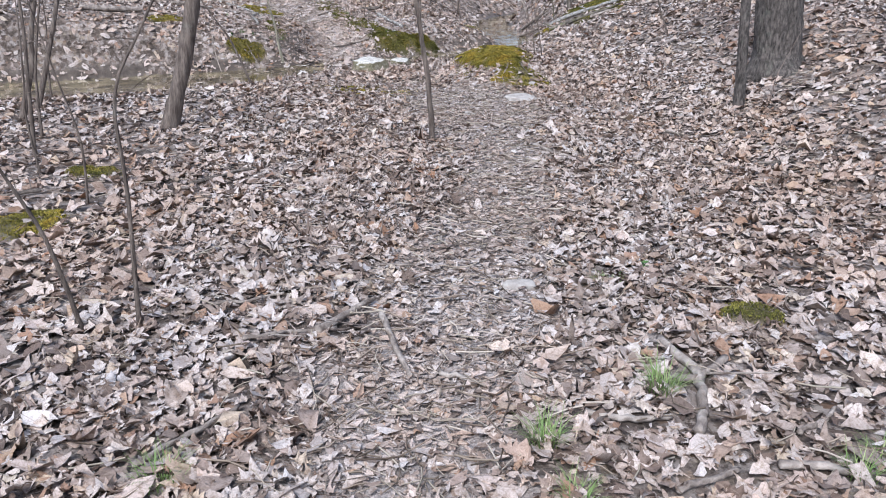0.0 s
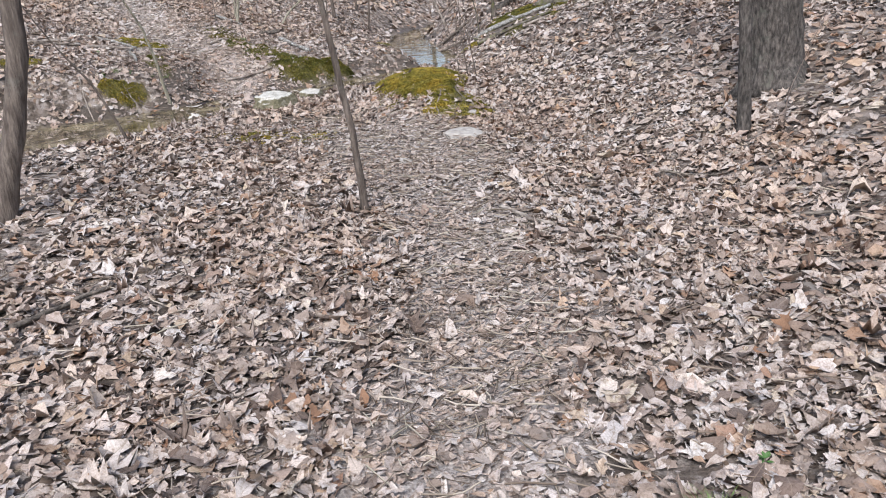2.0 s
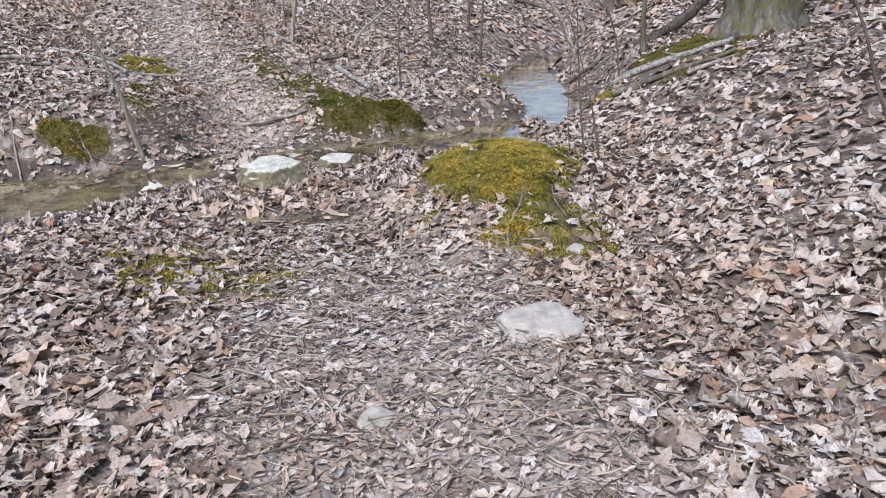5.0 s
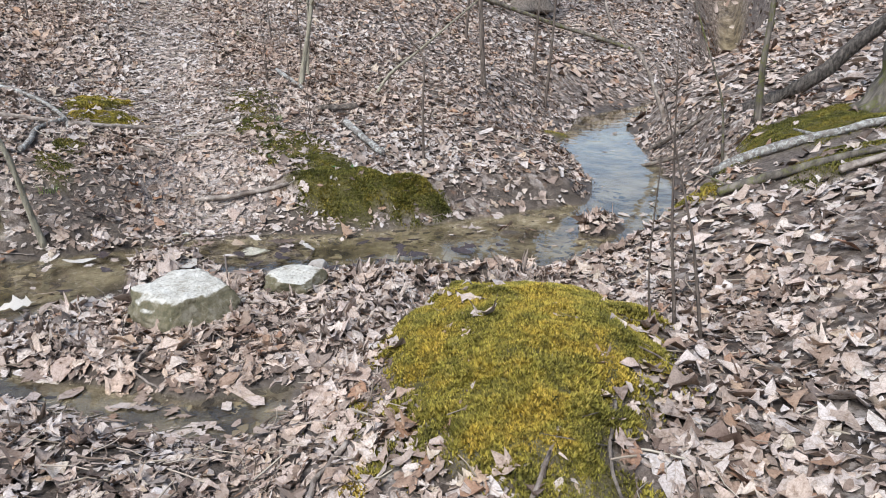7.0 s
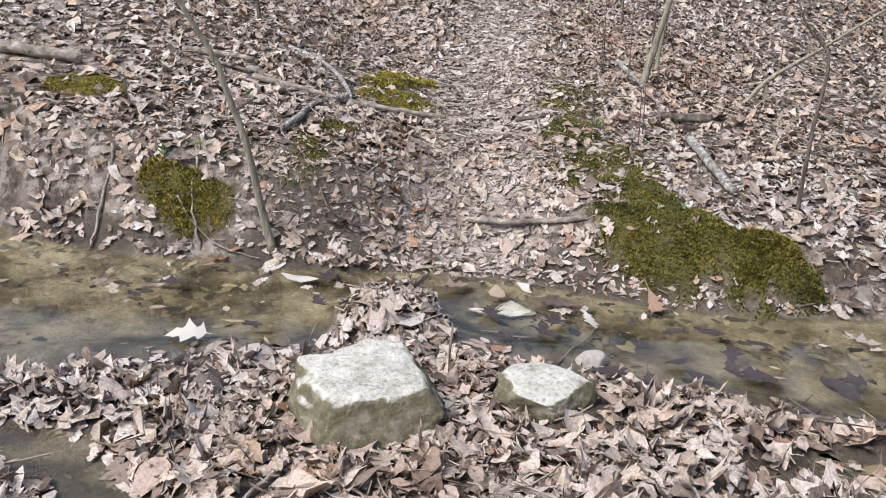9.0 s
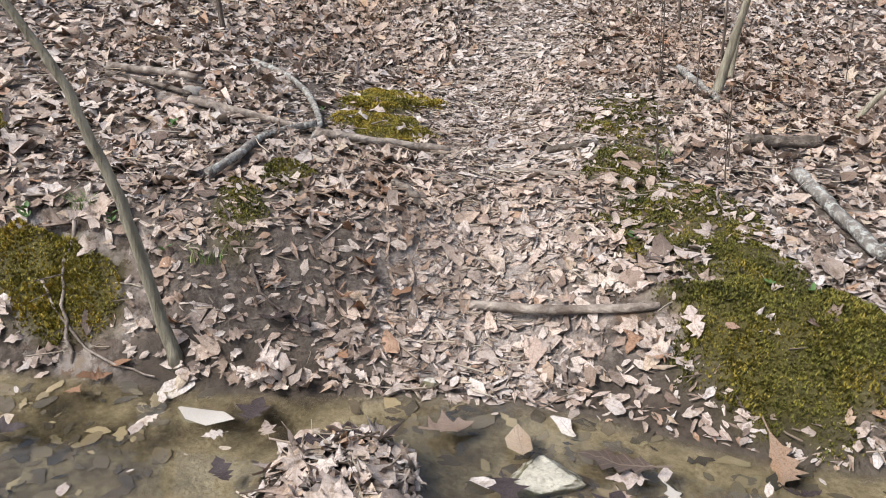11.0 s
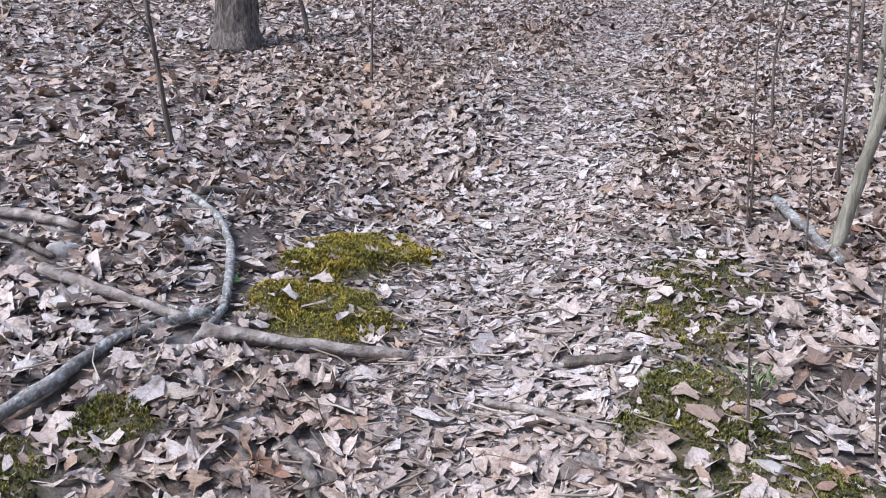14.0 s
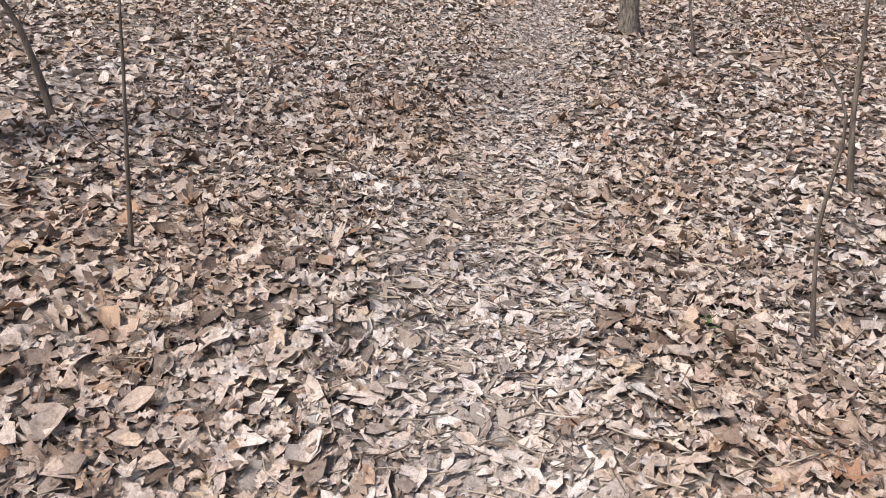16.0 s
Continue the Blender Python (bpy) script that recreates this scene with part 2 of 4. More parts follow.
M_CHIPS = island_tones("crumbs_and_twigs", [(0, (.09, .065, .05)), (.4, (.27, .21, .165)), (.8, (.44, .37, .305)), (1, (.55, .48, .41))])
M_MOSS = moss_material("bright_moss", [(0, (.13, .105, .02)), (.35, (.26, .215, .032)), (.7, (.38, .315, .05)), (1, (.47, .36, .09))])
M_MOSS_DARK = moss_material("dark_moss", [(0, (.062, .061, .015)), (.4, (.138, .131, .024)), (.8, (.24, .215, .04)), (1, (.34, .28, .07))])
M_GREEN = island_tones("seedling_green", [(0, (.05, .10, .03)), (.6, (.09, .17, .05)), (1, (.15, .25, .08))], .55)


# ---- the lie of the land ----
WATER = -0.14
CREEK = [(-14, 8.2, .8), (-6, 10.3, .75), (-3.2, 11.3, .66), (-2.1, 12.2, .42), (-1.4, 12.8, .32), (-.4, 13.13, .42), (.5, 13.52, .62),
         (1.25, 14.4, .36), (1.33, 15.6, .33), (.97, 17.4, .44), (1.05, 19.5, .33), (2.3, 21.6, .32), (4.0, 26.0, .3), (6.0, 40.0, .3)]
SIDE = [(-3.2, 10.2, .10), (-1.7, 10.78, .20), (-.6, 10.70, .22), (-.05, 11.2, .10), (.05, 11.9, .10), (.3, 12.5, .17), (.8, 13.0, .15)]
TRAIL = [(.0, -6), (-.1, 1), (-.08, 2.4), (.22, 4.1), (.5, 5.9), (.47, 7.5), (.3, 8.7), (.07, 9.65), (-.15, 10.4), (-.75, 11.5), (-1.4, 12.5), (-1.9, 13.37), (-2.35, 14.1),
         (-2.9, 14.9), (-3.5, 15.95), (-3.88, 16.6), (-5.0, 18.6), (-6.6, 22.2), (-9, 28)]


def arr(v):
    return np.asarray(v, float)


def smooth(v):
    v = np.clip(v, 0, 1)
    return v * v * (3 - 2 * v)


def off_line(line, x, y):
    """Signed distance to a bent line (left of its run is positive), and its half width there."""
    best, side, width = np.full(x.shape, 1e9), np.ones(x.shape), np.zeros(x.shape)
    for p, q in zip(line, line[1:]):
        dx, dy = q[0] - p[0], q[1] - p[1]
        f = np.clip(((x - p[0]) * dx + (y - p[1]) * dy) / (dx * dx + dy * dy), 0, 1)
        ex, ey = x - p[0] - f * dx, y - p[1] - f * dy
        d = np.hypot(ex, ey)
        near = d < best - 1e-6
        best, side = np.where(near, d, best), np.where(near, np.where(dx * ey - dy * ex > 0, 1.0, -1.0), side)
        if len(p) > 2:
            width = np.where(near, p[2] + f * (q[2] - p[2]), width)
    return best * side, width


def oval(x, y, cx, cy, rx, ry, turn=0.0):
    c, s = math.cos(turn), math.sin(turn)
    u, v = ((x - cx) * c + (y - cy) * s) / rx, (-(x - cx) * s + (y - cy) * c) / ry
    return np.sqrt(u * u + v * v)


def hash2(i, j, k):
    v = np.sin(i * 127.1 + j * 311.7 + k * 74.7) * 43758.5453
    return v - np.floor(v)


def lumps(x, y, size, k=0):
    """Smooth noise from 0 to 1 with lumps of that size."""
    u, v = arr(x) / size, arr(y) / size
    i, j = np.floor(u), np.floor(v)
    f, g = smooth(u - i), smooth(v - j)
    a, b, c, d = hash2(i, j, k), hash2(i + 1, j, k), hash2(i, j + 1, k), hash2(i + 1, j + 1, k)
    return (a * (1 - f) + b * f) * (1 - g) + (c * (1 - f) + d * f) * g


def trodden(x, y):
    t = np.abs(off_line(TRAIL, x, y)[0])
    wide = .36 + .18 * lumps(x, y, .7, 5) + .38 * smooth((y - 7.0) / 1.2) * smooth((10.3 - y) / .8)
    worn = .4 + .6 * smooth((10.2 - y) / 1.0) + .42 * smooth((y - 12.9) / .4)
    return smooth((wide - t) / .34 + .3 + .5 * (lumps(x, y, .16, 21) - .5)) * np.clip(worn, 0, 1)


def height(x, y, rough=True):
    x, y = np.broadcast_arrays(arr(x), arr(y))
    s, w = off_line(CREEK, x, y)
    w = w + .10 * (lumps(x, y, .45, 3) - .5)
    d = np.abs(s) - w
    t = np.abs(off_line(TRAIL, x, y)[0])
    rut = np.exp(-(t / .34) ** 2)
    yy = np.minimum(y, 90)
    far = .03 - .176 * np.maximum(x, -16) + .15 * (yy - 14) - .10 * np.clip(yy - 15.5, 0, 9) * smooth((x + 3.2) / 3.4)
    far = np.maximum(far, .12) - .05 * rut - .27 * smooth(1 - oval(x, y, -3.9, 15.2, 1.9, 1.5)) - .075 * smooth(1.25 - oval(x, y, -3.05, 14.15, .9, .75))
    far_wide = .42 + .9 * smooth((y - 14.6) / 1.6) * smooth((x + 2) / 2) + .75 * np.exp(-(t / .45) ** 2)
    r = np.maximum(0, x - np.clip(2.0 - .25 * (y - 7.5), .55, 2.6))
    near = .24 - .026 * np.clip(y, -8, 14) + .34 * np.minimum(r, 2.2) + .16 * np.clip(r - 2.2, 0, 50) - .03 * rut + .02 * np.clip(y - 16, 0, 30) + .12 * np.clip(y - 21, 0, 60)
    near_wide = .40 + .8 * smooth((-x - .1) / 1.2) + .35 * smooth((y - 13) / 2)
    isle = smooth((1.0 - x) / .8) * smooth((y - 10.1 + .12 * x) / .7)
    near = near * (1 - isle) - .075 * isle
    n, nw = off_line(SIDE, x, y)
    near = near - .085 * smooth(1 - (np.abs(n) - nw + .04) / .16) * (x < .9) * isle
    near = near + .31 * smooth(1.08 - oval(x, y, .68, 11.0, 1.0, 1.55, .15))
    land, wide = np.where(s > 0, far, near), np.where(s > 0, far_wide, near_wide)
    h = np.where(d > 0, WATER - .01 + (land - WATER + .01) * smooth(d / wide + .08), WATER - .01 - .09 * smooth(-d / .25))
    h = h + .17 * smooth(1.3 - oval(x, y, -1.66, 12.42, .30, .36, .7)) + .05 * smooth(1.2 - oval(x, y, .35, 12.75, .3, .12, .4)) + .17 * smooth(1.3 - oval(x, y, 1.0, 13.86, .20, .30, -.4)) + .11 * smooth(1.3 - oval(x, y, .35, 13.62, .16, .10, .5))
    if rough:
        fine = smooth((x + 8.6) / 1.2) * smooth((5.6 - x) / 1.2) * smooth((21.5 - y) / 1.6)
        h = h + fine * smooth(d / .5 + .2) * (.05 * (lumps(x, y, .8, 1) - .5) + .022 * (lumps(x, y, .23, 2) - .5)) * (1 - .6 * trodden(x, y))
    return h


def h1(x, y):
    return float(height(arr([x]), arr([y]))[0])


# moss: middle, half widths, turn, how bright (1) or dark (0), how closed
MOSSES = [(.62, 11.0, .62, 1.02, .1, 1.0, 1.0), (.95, 10.0, .42, .42, 0, .55, .6), (-.85, 13.70, .54, .28, .25, .3, 1.0), (-.42, 13.86, .34, .15, .1, .25, 1.0),
          (-1.45, 14.12, .34, .42, .6, .45, .62), (-2.15, 14.92, .22, .45, .25, .35, .35), (-1.85, 14.35, .2, .25, .6, .5, .7), (-3.44, 14.50, .27, .42, 0, .7, 1.0), (-3.10, 12.32, .26, .10, .45, .6, 1.0),
          (-2.92, 12.42, .13, .08, .3, .6, 1.0), (-2.72, 12.9, .10, .28, .9, .4, .75), (-2.82, 13.24, .16, .12, 0, .5, .7), (-1.0, 9.78, .75, .26, 0, .6, .36),
          (-.85, 9.45, .55, .38, 0, .55, .42), (-2.44, 4.54, .3, .26, 0, .7, .8), (-2.57, 5.68, .2, .12, 0, .2, .8), (.50, 17.9, .22, .16, 0, .6, 1.0),
          (1.8, 14.0, .35, .25, .3, .5, .7), (2.6, 14.5, 1.0, .6, .2, .3, .8), (1.35, 3.25, .14, .12, 0, .4, .8), (1.55, 13.4, .4, .2, .5, .8, .6), (-4.3, 12.5, .3, .2, .3, .7, .7),
          (-1.15, 13.92, .30, .22, .3, .25, .7), (-3.12, 14.03, .30, .25, 0, .7, 1.0), (-2.32, 15.05, .24, .4, 0, .4, .3), (2.5, 13.3, .5, .3, .2, .4, .5)]


def mossy(x, y, which=None):
    best = np.zeros(np.shape(x))
    for cx, cy, rx, ry, turn, tone, closed in (MOSSES if which is None else [MOSSES[which]]):
        e = oval(x, y, cx, cy, rx, ry, turn) + (.75 * (lumps(x, y, .22, 7) - .5) + .5 * (lumps(x, y, .07, 8) - .5)) * (.55 if rx > .6 else .7)
        best = np.maximum(best, smooth((1.05 - e) / .38) * closed)
    return best


def moss_rise(x, y, m):
    """How far moss cushions swell above the soil."""
    return m * (.012 + .030 * lumps(x, y, .25, 9) + .022 * lumps(x, y, .085, 23))


def mesh_from(name, verts, faces, material, parent=None, label="", sides=None, shade=False):
    """A mesh object from arrays; faces all of one size, or sides gives their sizes."""
    me = bpy.data.meshes.new(name)
    verts = arr(verts).reshape(-1, 3)
    flat = np.concatenate([np.ravel(f) for f in faces]) if isinstance(faces, list) else np.ravel(faces)
    flat = flat.astype(np.int32)
    if sides is None:
        sides = np.concatenate([np.full(len(f), np.shape(f)[1]) for f in faces]) if isinstance(faces, list) else np.full(len(faces), np.shape(faces)[1])
    me.vertices.add(len(verts))
    me.vertices.foreach_set("co", verts.astype(np.float32).ravel())
    me.loops.add(len(flat))
    me.loops.foreach_set("vertex_index", flat)
    me.polygons.add(len(sides))
    starts = np.concatenate([[0], np.cumsum(sides)[:-1]]).astype(np.int32)
    me.polygons.foreach_set("loop_start", starts)
    me.update(calc_edges=True)
    if shade:
        me.polygons.foreach_set("use_smooth", np.ones(len(sides), bool))
    me.materials.append(material)
    ob = new(name, me)
    if parent:
        ob.parent = parent
    if label:
        tagged(ob, label)
    return ob


def spread(a, b, fine, grow, end_a, end_b):
    mid = list(np.arange(a, b + fine, fine))
    step = fine
    while mid[-1] < end_b:
        step *= grow
        mid.append(mid[-1] + step)
    step = fine
    while mid[0] > end_a:
        step *= grow
        mid.insert(0, mid[0] - step)
    return np.array(mid)


# where bare earth shows: middle, half widths, turn
BARE_SOIL = [(-2.55, 12.95, .5, .34, .4), (-1.45, 13.25, .5, .17, .3), (-.6, 13.5, .5, .12, .3), (-.2, 10.55, .3, .35, 0), (-1.3, 10.85, .6, .14, 0), (-3.36, 14.32, .52, .60, 0), (-1.55, 14.3, .34, .55, .6), (-2.25, 15.0, .42, .58, .3), (-.55, 10.76, .72, .2, 0), (-.75, 10.35, .45, .14, 0), (1.6, 16.4, .35, .8, 0), (2.2, 14.2, .9, .6, .1), (2.0, 13.55, .5, .3, .1)]


def soil_shown(x, y):
    return np.maximum.reduce([.95 * smooth((1.1 - oval(x, y, cx, cy, rx, ry, turn) + .8 * (lumps(x, y, .2, 15) - .5)) / .4) for cx, cy, rx, ry, turn in BARE_SOIL])


def build_ground():
    xs, ys = spread(-7.5, 4.5, .055, 1.16, -400, 400), spread(-.5, 20, .055, 1.14, -400, 400)
    X, Y = np.meshgrid(xs, ys)
    x, y = X.ravel(), Y.ravel()
    m = mossy(x, y)
    z = height(x, y)
    s, w = off_line(CREEK, x, y)
    z = z + moss_rise(x, y, m)
    i = np.arange(len(ys) * len(xs)).reshape(len(ys), len(xs))
    quads = np.stack([i[:-1, :-1], i[:-1, 1:], i[1:, 1:], i[1:, :-1]], -1).reshape(-1, 4)
    g = mesh_from("ground", np.stack([x, y, z], 1), quads, M_GROUND, shade=True)
    d = np.abs(s) - w
    n, nw = off_line(SIDE, x, y)
    low = smooth((.02 - z) / .06)
    bed = smooth((WATER + .012 - z) / .03) * np.where((np.abs(n) < np.abs(s) - w), .9, 1)
    mud = smooth((.30 - d) / .2) * smooth((.06 - z) / .1) * (1 - bed) * smooth((lumps(x, y, .6, 4) - .25) / .3)
    shelf = ((y > 10) & (y < 13) & (x < .7) & (s < 0)) * low * .8
    mud = np.maximum(mud, shelf * (1 - bed))
    for key, v in (("trail", trodden(x, y)), ("litter", np.clip(1 - mud - soil_shown(x, y), 0, 1)), ("bed", bed), ("mud", mud), ("moss", m * .9)):
        a = g.data.attributes.new(key, "FLOAT", "POINT")
        a.data.foreach_set("value", v.astype(np.float32))
    return tagged(g, "brown forest floor of soil, trodden path and creek bed", "ground", kind="structure")


build_ground()


def build_water(line, name, extra, label):
    pts = []
    for p, q in zip(line, line[1:]):
        k = max(2, int(math.hypot(q[0] - p[0], q[1] - p[1]) / .25))
        pts += [tuple(p[c] + (q[c] - p[c]) * f / k for c in range(3)) for f in range(k)]
    pts.append(line[-1])
    v = []
    for j, p in enumerate(pts):
        a, b = pts[max(0, j - 1)], pts[min(len(pts) - 1, j + 1)]
        t = Vector((b[0] - a[0], b[1] - a[1])).normalized()
        for side in (-1, 0, 1):
            v.append((p[0] - t.y * side * (p[2] + extra), p[1] + t.x * side * (p[2] + extra), WATER))
    f = [(3 * j + c, 3 * j + c + 1, 3 * j + c + 4, 3 * j + c + 3) for j in range(len(pts) - 1) for c in (0, 1)]
    ob = mesh_from(name, v, np.array(f)[:, ::-1], M_WATER)
    ob.visible_shadow = False
    return tagged(ob, label, "water", kind="structure")


build_water(CREEK[1:-1], "water", .30, "clear shallow creek water over tan silt")
build_water(SIDE[:-1], "puddle_water", .12, "thin sheet of still water over dark mud")


# ---- tubes: trunks, stems, logs, sticks ----
def tube(points, radii, sides=8, rough=0.0, flare=0.0, k=0, ridges=0):
    """Vertices and faces of a bent, tapering tube with closed ends."""
    pts = [Vector(p) for p in points]
    v, f = [], []
    for j, p in enumerate(pts):
        t = (pts[min(j + 1, len(pts) - 1)] - pts[max(j - 1, 0)]).normalized()
        u = t.cross(Vector((.31, .95, .02)) if abs(t.z) > .5 else Vector((0, 0, 1))).normalized()
        w = t.cross(u)
        for c in range(sides):
            a = 2 * math.pi * c / sides
            r = radii[j] * (1 + rough * (noise.noise(Vector((math.cos(a) * 2 + k, math.sin(a) * 2, j * .8 + k))))
                            + ridges * noise.noise(Vector((math.cos(a) * 7 + k, math.sin(a) * 7, j * .3))))
            if flare and j < 4:
                r *= 1 + flare * (1 - j / 4) ** 2 * (1 + .5 * math.sin(a * 4 + k))
            v.append(p + u * math.cos(a) * r + w * math.sin(a) * r)
    for j in range(len(pts) - 1):
        for c in range(sides):
            d = (c + 1) % sides
            f.append((j * sides + c, j * sides + d, (j + 1) * sides + d, (j + 1) * sides + c))
    for j, turn in ((0, -1), (len(pts) - 1, 1)):
        mid = len(v)
        v.append(pts[j] + (pts[j] - pts[j - 1 if j else 1]).normalized() * radii[j] * .25)
        for c in range(sides):
            a, b = j * sides + c, j * sides + (c + 1) % sides
            f.append((a, b, mid) if turn > 0 else (b, a, mid))
    return v, f


def part(name, vf, material, parent, label=""):
    me = bpy.data.meshes.new(name)
    me.from_pydata([tuple(p) for p in vf[0]], [], vf[1])
    me.polygons.foreach_set("use_smooth", np.ones(len(me.polygons), bool))
    me.materials.append(material)
    ob = new(name, me)
    if parent:
        ob.parent = parent
    if label:
        tagged(ob, label)
    return ob


def bend(points, steps, wobble, rnd):
    """More points along a bent line, with small wobbles."""
    pts, out = [Vector(p) for p in points], []
    for j in range(len(pts) - 1):
        a, b, c, d = pts[max(0, j - 1)], pts[j], pts[j + 1], pts[min(len(pts) - 1, j + 2)]
        for i in range(steps):
            t = i / steps
            q = .5 * ((2 * b) + (c - a) * t + (2 * a - 5 * b + 4 * c - d) * t * t + (3 * b - a - 3 * c + d) * t ** 3)
            out.append(q + Vector([rnd.uniform(-1, 1) * wobble for _ in range(3)]) * (0 if j == 0 and i == 0 else 1))
    return out + [pts[-1]]


def branchlets(parent, name, line, radius, count, length, material, rnd, start=.3, up=.6, twigs=0):
    for _ in range(count):
        f = rnd.uniform(start, .97)
        j = next((i for i, q in enumerate(line) if q.z > f * line[-1].z), len(line) - 2)
        p = line[j].copy()
        a = rnd.uniform(0, 2 * math.pi)
        way = Vector((math.cos(a), math.sin(a), rnd.uniform(.3, 1.0) * up)).normalized()
        ln = length * rnd.uniform(.5, 1.1) * (1.1 - f * .6)
        pts, q, w = [p], p.copy(), way.copy()
        for _ in range(5):
            w = (w + Vector([rnd.uniform(-.35, .35) for _ in range(3)]) + Vector((0, 0, .12))).normalized()
            q = q + w * ln / 5
            pts.append(q.copy())
        r = max(.0025, radius * (1 - f * .7) * .42)
        limb = part(name, tube(pts, [r * (1 - .8 * i / 5) for i in range(6)], 5), material, parent)
        for _ in range(twigs):
            i = rnd.randint(2, 4)
            w2 = Vector([rnd.uniform(-1, 1) for _ in range(3)]).normalized() + Vector((0, 0, .3))
            tip = [pts[i], pts[i] + w2 * ln * .18, pts[i] + w2 * ln * .34 + Vector((0, 0, ln * .05))]
            part("twig", tube(tip, [r * .4, r * .3, r * .12], 4), material, limb)


def tree(name, x, y, lean, tall, radius, material, label, seed, sides=20, limbs=7, flare=.45, group="", ridges=.35, low=0):
    """A bare tree: flared, furrowed trunk and rising limbs with twigs."""
    rnd = random.Random(seed)
    root = new(name)
    root.location = (x, y, h1(x, y) - .06)
    tagged(root, label, "tree", group)
    pts = [Vector((0, 0, 0))] + [Vector((a, b, c + .06)) for a, b, c in lean]
    way = (pts[-1] - pts[-2]).normalized()
    while pts[-1].z < tall:
        way = (way + Vector((rnd.uniform(-.06, .06), rnd.uniform(-.06, .06), .05))).normalized()
        pts.append(pts[-1] + way * tall / 9)
    first = pts[1]
    spine = [pts[0]] + [first * f for f in (.12, .3, .6)] + pts[1:]
    line = [Vector(p) for p in spine]
    fine = [line[0], line[1], line[2]]
    for a, b in zip(line[2:], line[3:]):
        k = 3 if b.z < 2.5 else 1
        fine += [a.lerp(b, (i + 1) / k) for i in range(k)]
    rad = [radius * max(.10, 1 - .9 * p.z / tall) for p in fine]
    part("trunk", tube(fine, rad, sides, .10, flare, seed * 1.7, ridges * .45), material, root)
    branchlets(root, "limb", fine, radius * 1.1, limbs, tall * .32, material, rnd, .38, .8, 3)
    return root


def sapling(x, y, bends, radius, material, label, seed, tall=2.4, twigs=4, reach=.35, group="saplings"):
    """A thin young tree: one bent stem that goes on upwards, with a few bare twigs."""
    rnd = random.Random(seed)
    root = new("sapling")
    root.location = (x, y, h1(x, y) - .03)
    tagged(root, label, "sapling", group)
    pts = [Vector((0, 0, 0))] + [Vector((a, b, c + .03)) for a, b, c in bends]
    way = (pts[-1] - pts[-2]).normalized()
    while pts[-1].z < tall:
        way = (way + Vector((rnd.uniform(-.12, .12), rnd.uniform(-.12, .12), .08))).normalized()
        pts.append(pts[-1] + way * .45)
    line = bend(pts, 4, radius * .12, rnd)
    top = len(line) - 1
    rad = [max(.0025, radius * (1 - .75 * j / top)) * (1.25 if j == 0 else 1) for j in range(len(line))]
    part("stem", tube(line, rad, 8 if radius > .02 else 6, .18, .2, seed), material, root)
    branchlets(root, "branch", line, radius, twigs, reach * tall * .6, material, rnd, .18, .5, 1)
    return root


BIG = [  # x, y, lean, height, radius
    ("tree", 3.24, 7.88, [(-.04, .02, .49), (-.08, .04, .93)], 13, .215, M_BARK_DARK, "thick dark-barked tree trunk standing in leaf litter", 11, .6),
    ("tree", -2.57, 7.29, [(.21, .09, .60), (.33, .14, 1.08), (.37, .16, 1.5)], 8, .074, M_SAPLING, "slender leaning tree with smooth brown bark", 12, .25),
    ("tree", 2.69, 7.24, [(-.04, .02, .6), (-.08, .04, 1.21)], 7, .047, M_BARK_DARK, "straight dark young tree beside a thick trunk", 13, .2),
    ("tree", 3.90, 7.0, [(.04, -.01, .32), (.07, -.02, .53)], 7, .06, M_BARK, "young tree leaning slightly on the leafy slope", 14, .2),
    ("tree", 3.45, 14.75, [(-.02, .01, .6)], 14, .40, M_BARK_MOSS, "old thick tree with moss round its foot", 15, .5),
    ("tree", -6.86, 15.95, [(.0, .01, .4), (.01, .02, .77)], 13, .175, M_BARK, "grey tree with furrowed bark on the slope", 16, .55),
    ("tree", -9.5, 22.1, [(-.11, -.10, .44)], 9, .11, M_BARK, "crooked slim tree higher on the slope", 17, .4),
    ("tree", -5.98, 23.2, [(-.03, -.01, .5)], 11, .115, M_BARK, "slim straight tree beside the rising path", 18, .35),
    ("tree", -.69, 26.9, [(.01, 0, .6)], 14, .46, M_BARK, "broad far tree trunk beyond the creek", 19, .5),
    ("tree", -4.0, 32.0, [(.01, 0, .6)], 14, .3, M_BARK_DARK, "far dark trunk at the top of the slope", 20, .4),
    ("tree", 6.6, 18.5, [(.01, .01, .6)], 13, .22, M_BARK_DARK, "dark tree beyond the fallen branches", 21, .4),
]
back = random.Random(31)
for i in range(16):
    BIG.append(("tree", back.uniform(-9, 14) if i < 11 else back.uniform(9, 16), back.uniform(29, 46) if i < 11 else back.uniform(6, 26), [(back.uniform(-.04, .04), back.uniform(-.04, .04), .8)],
                back.uniform(10, 15), back.uniform(.10, .24), M_BARK if i % 2 else M_BARK_DARK, "bare grey-brown tree in the woods beyond the creek", 60 + i, .3))
for name, x, y, lean, tall, radius, mat, label, seed, flare in BIG:
    tree(name, x, y, lean, tall, radius, mat, label, seed, (44 if radius > .15 else 14) if seed < 60 else 10, 9 if tall > 9 else 5, flare, "trees by the path")

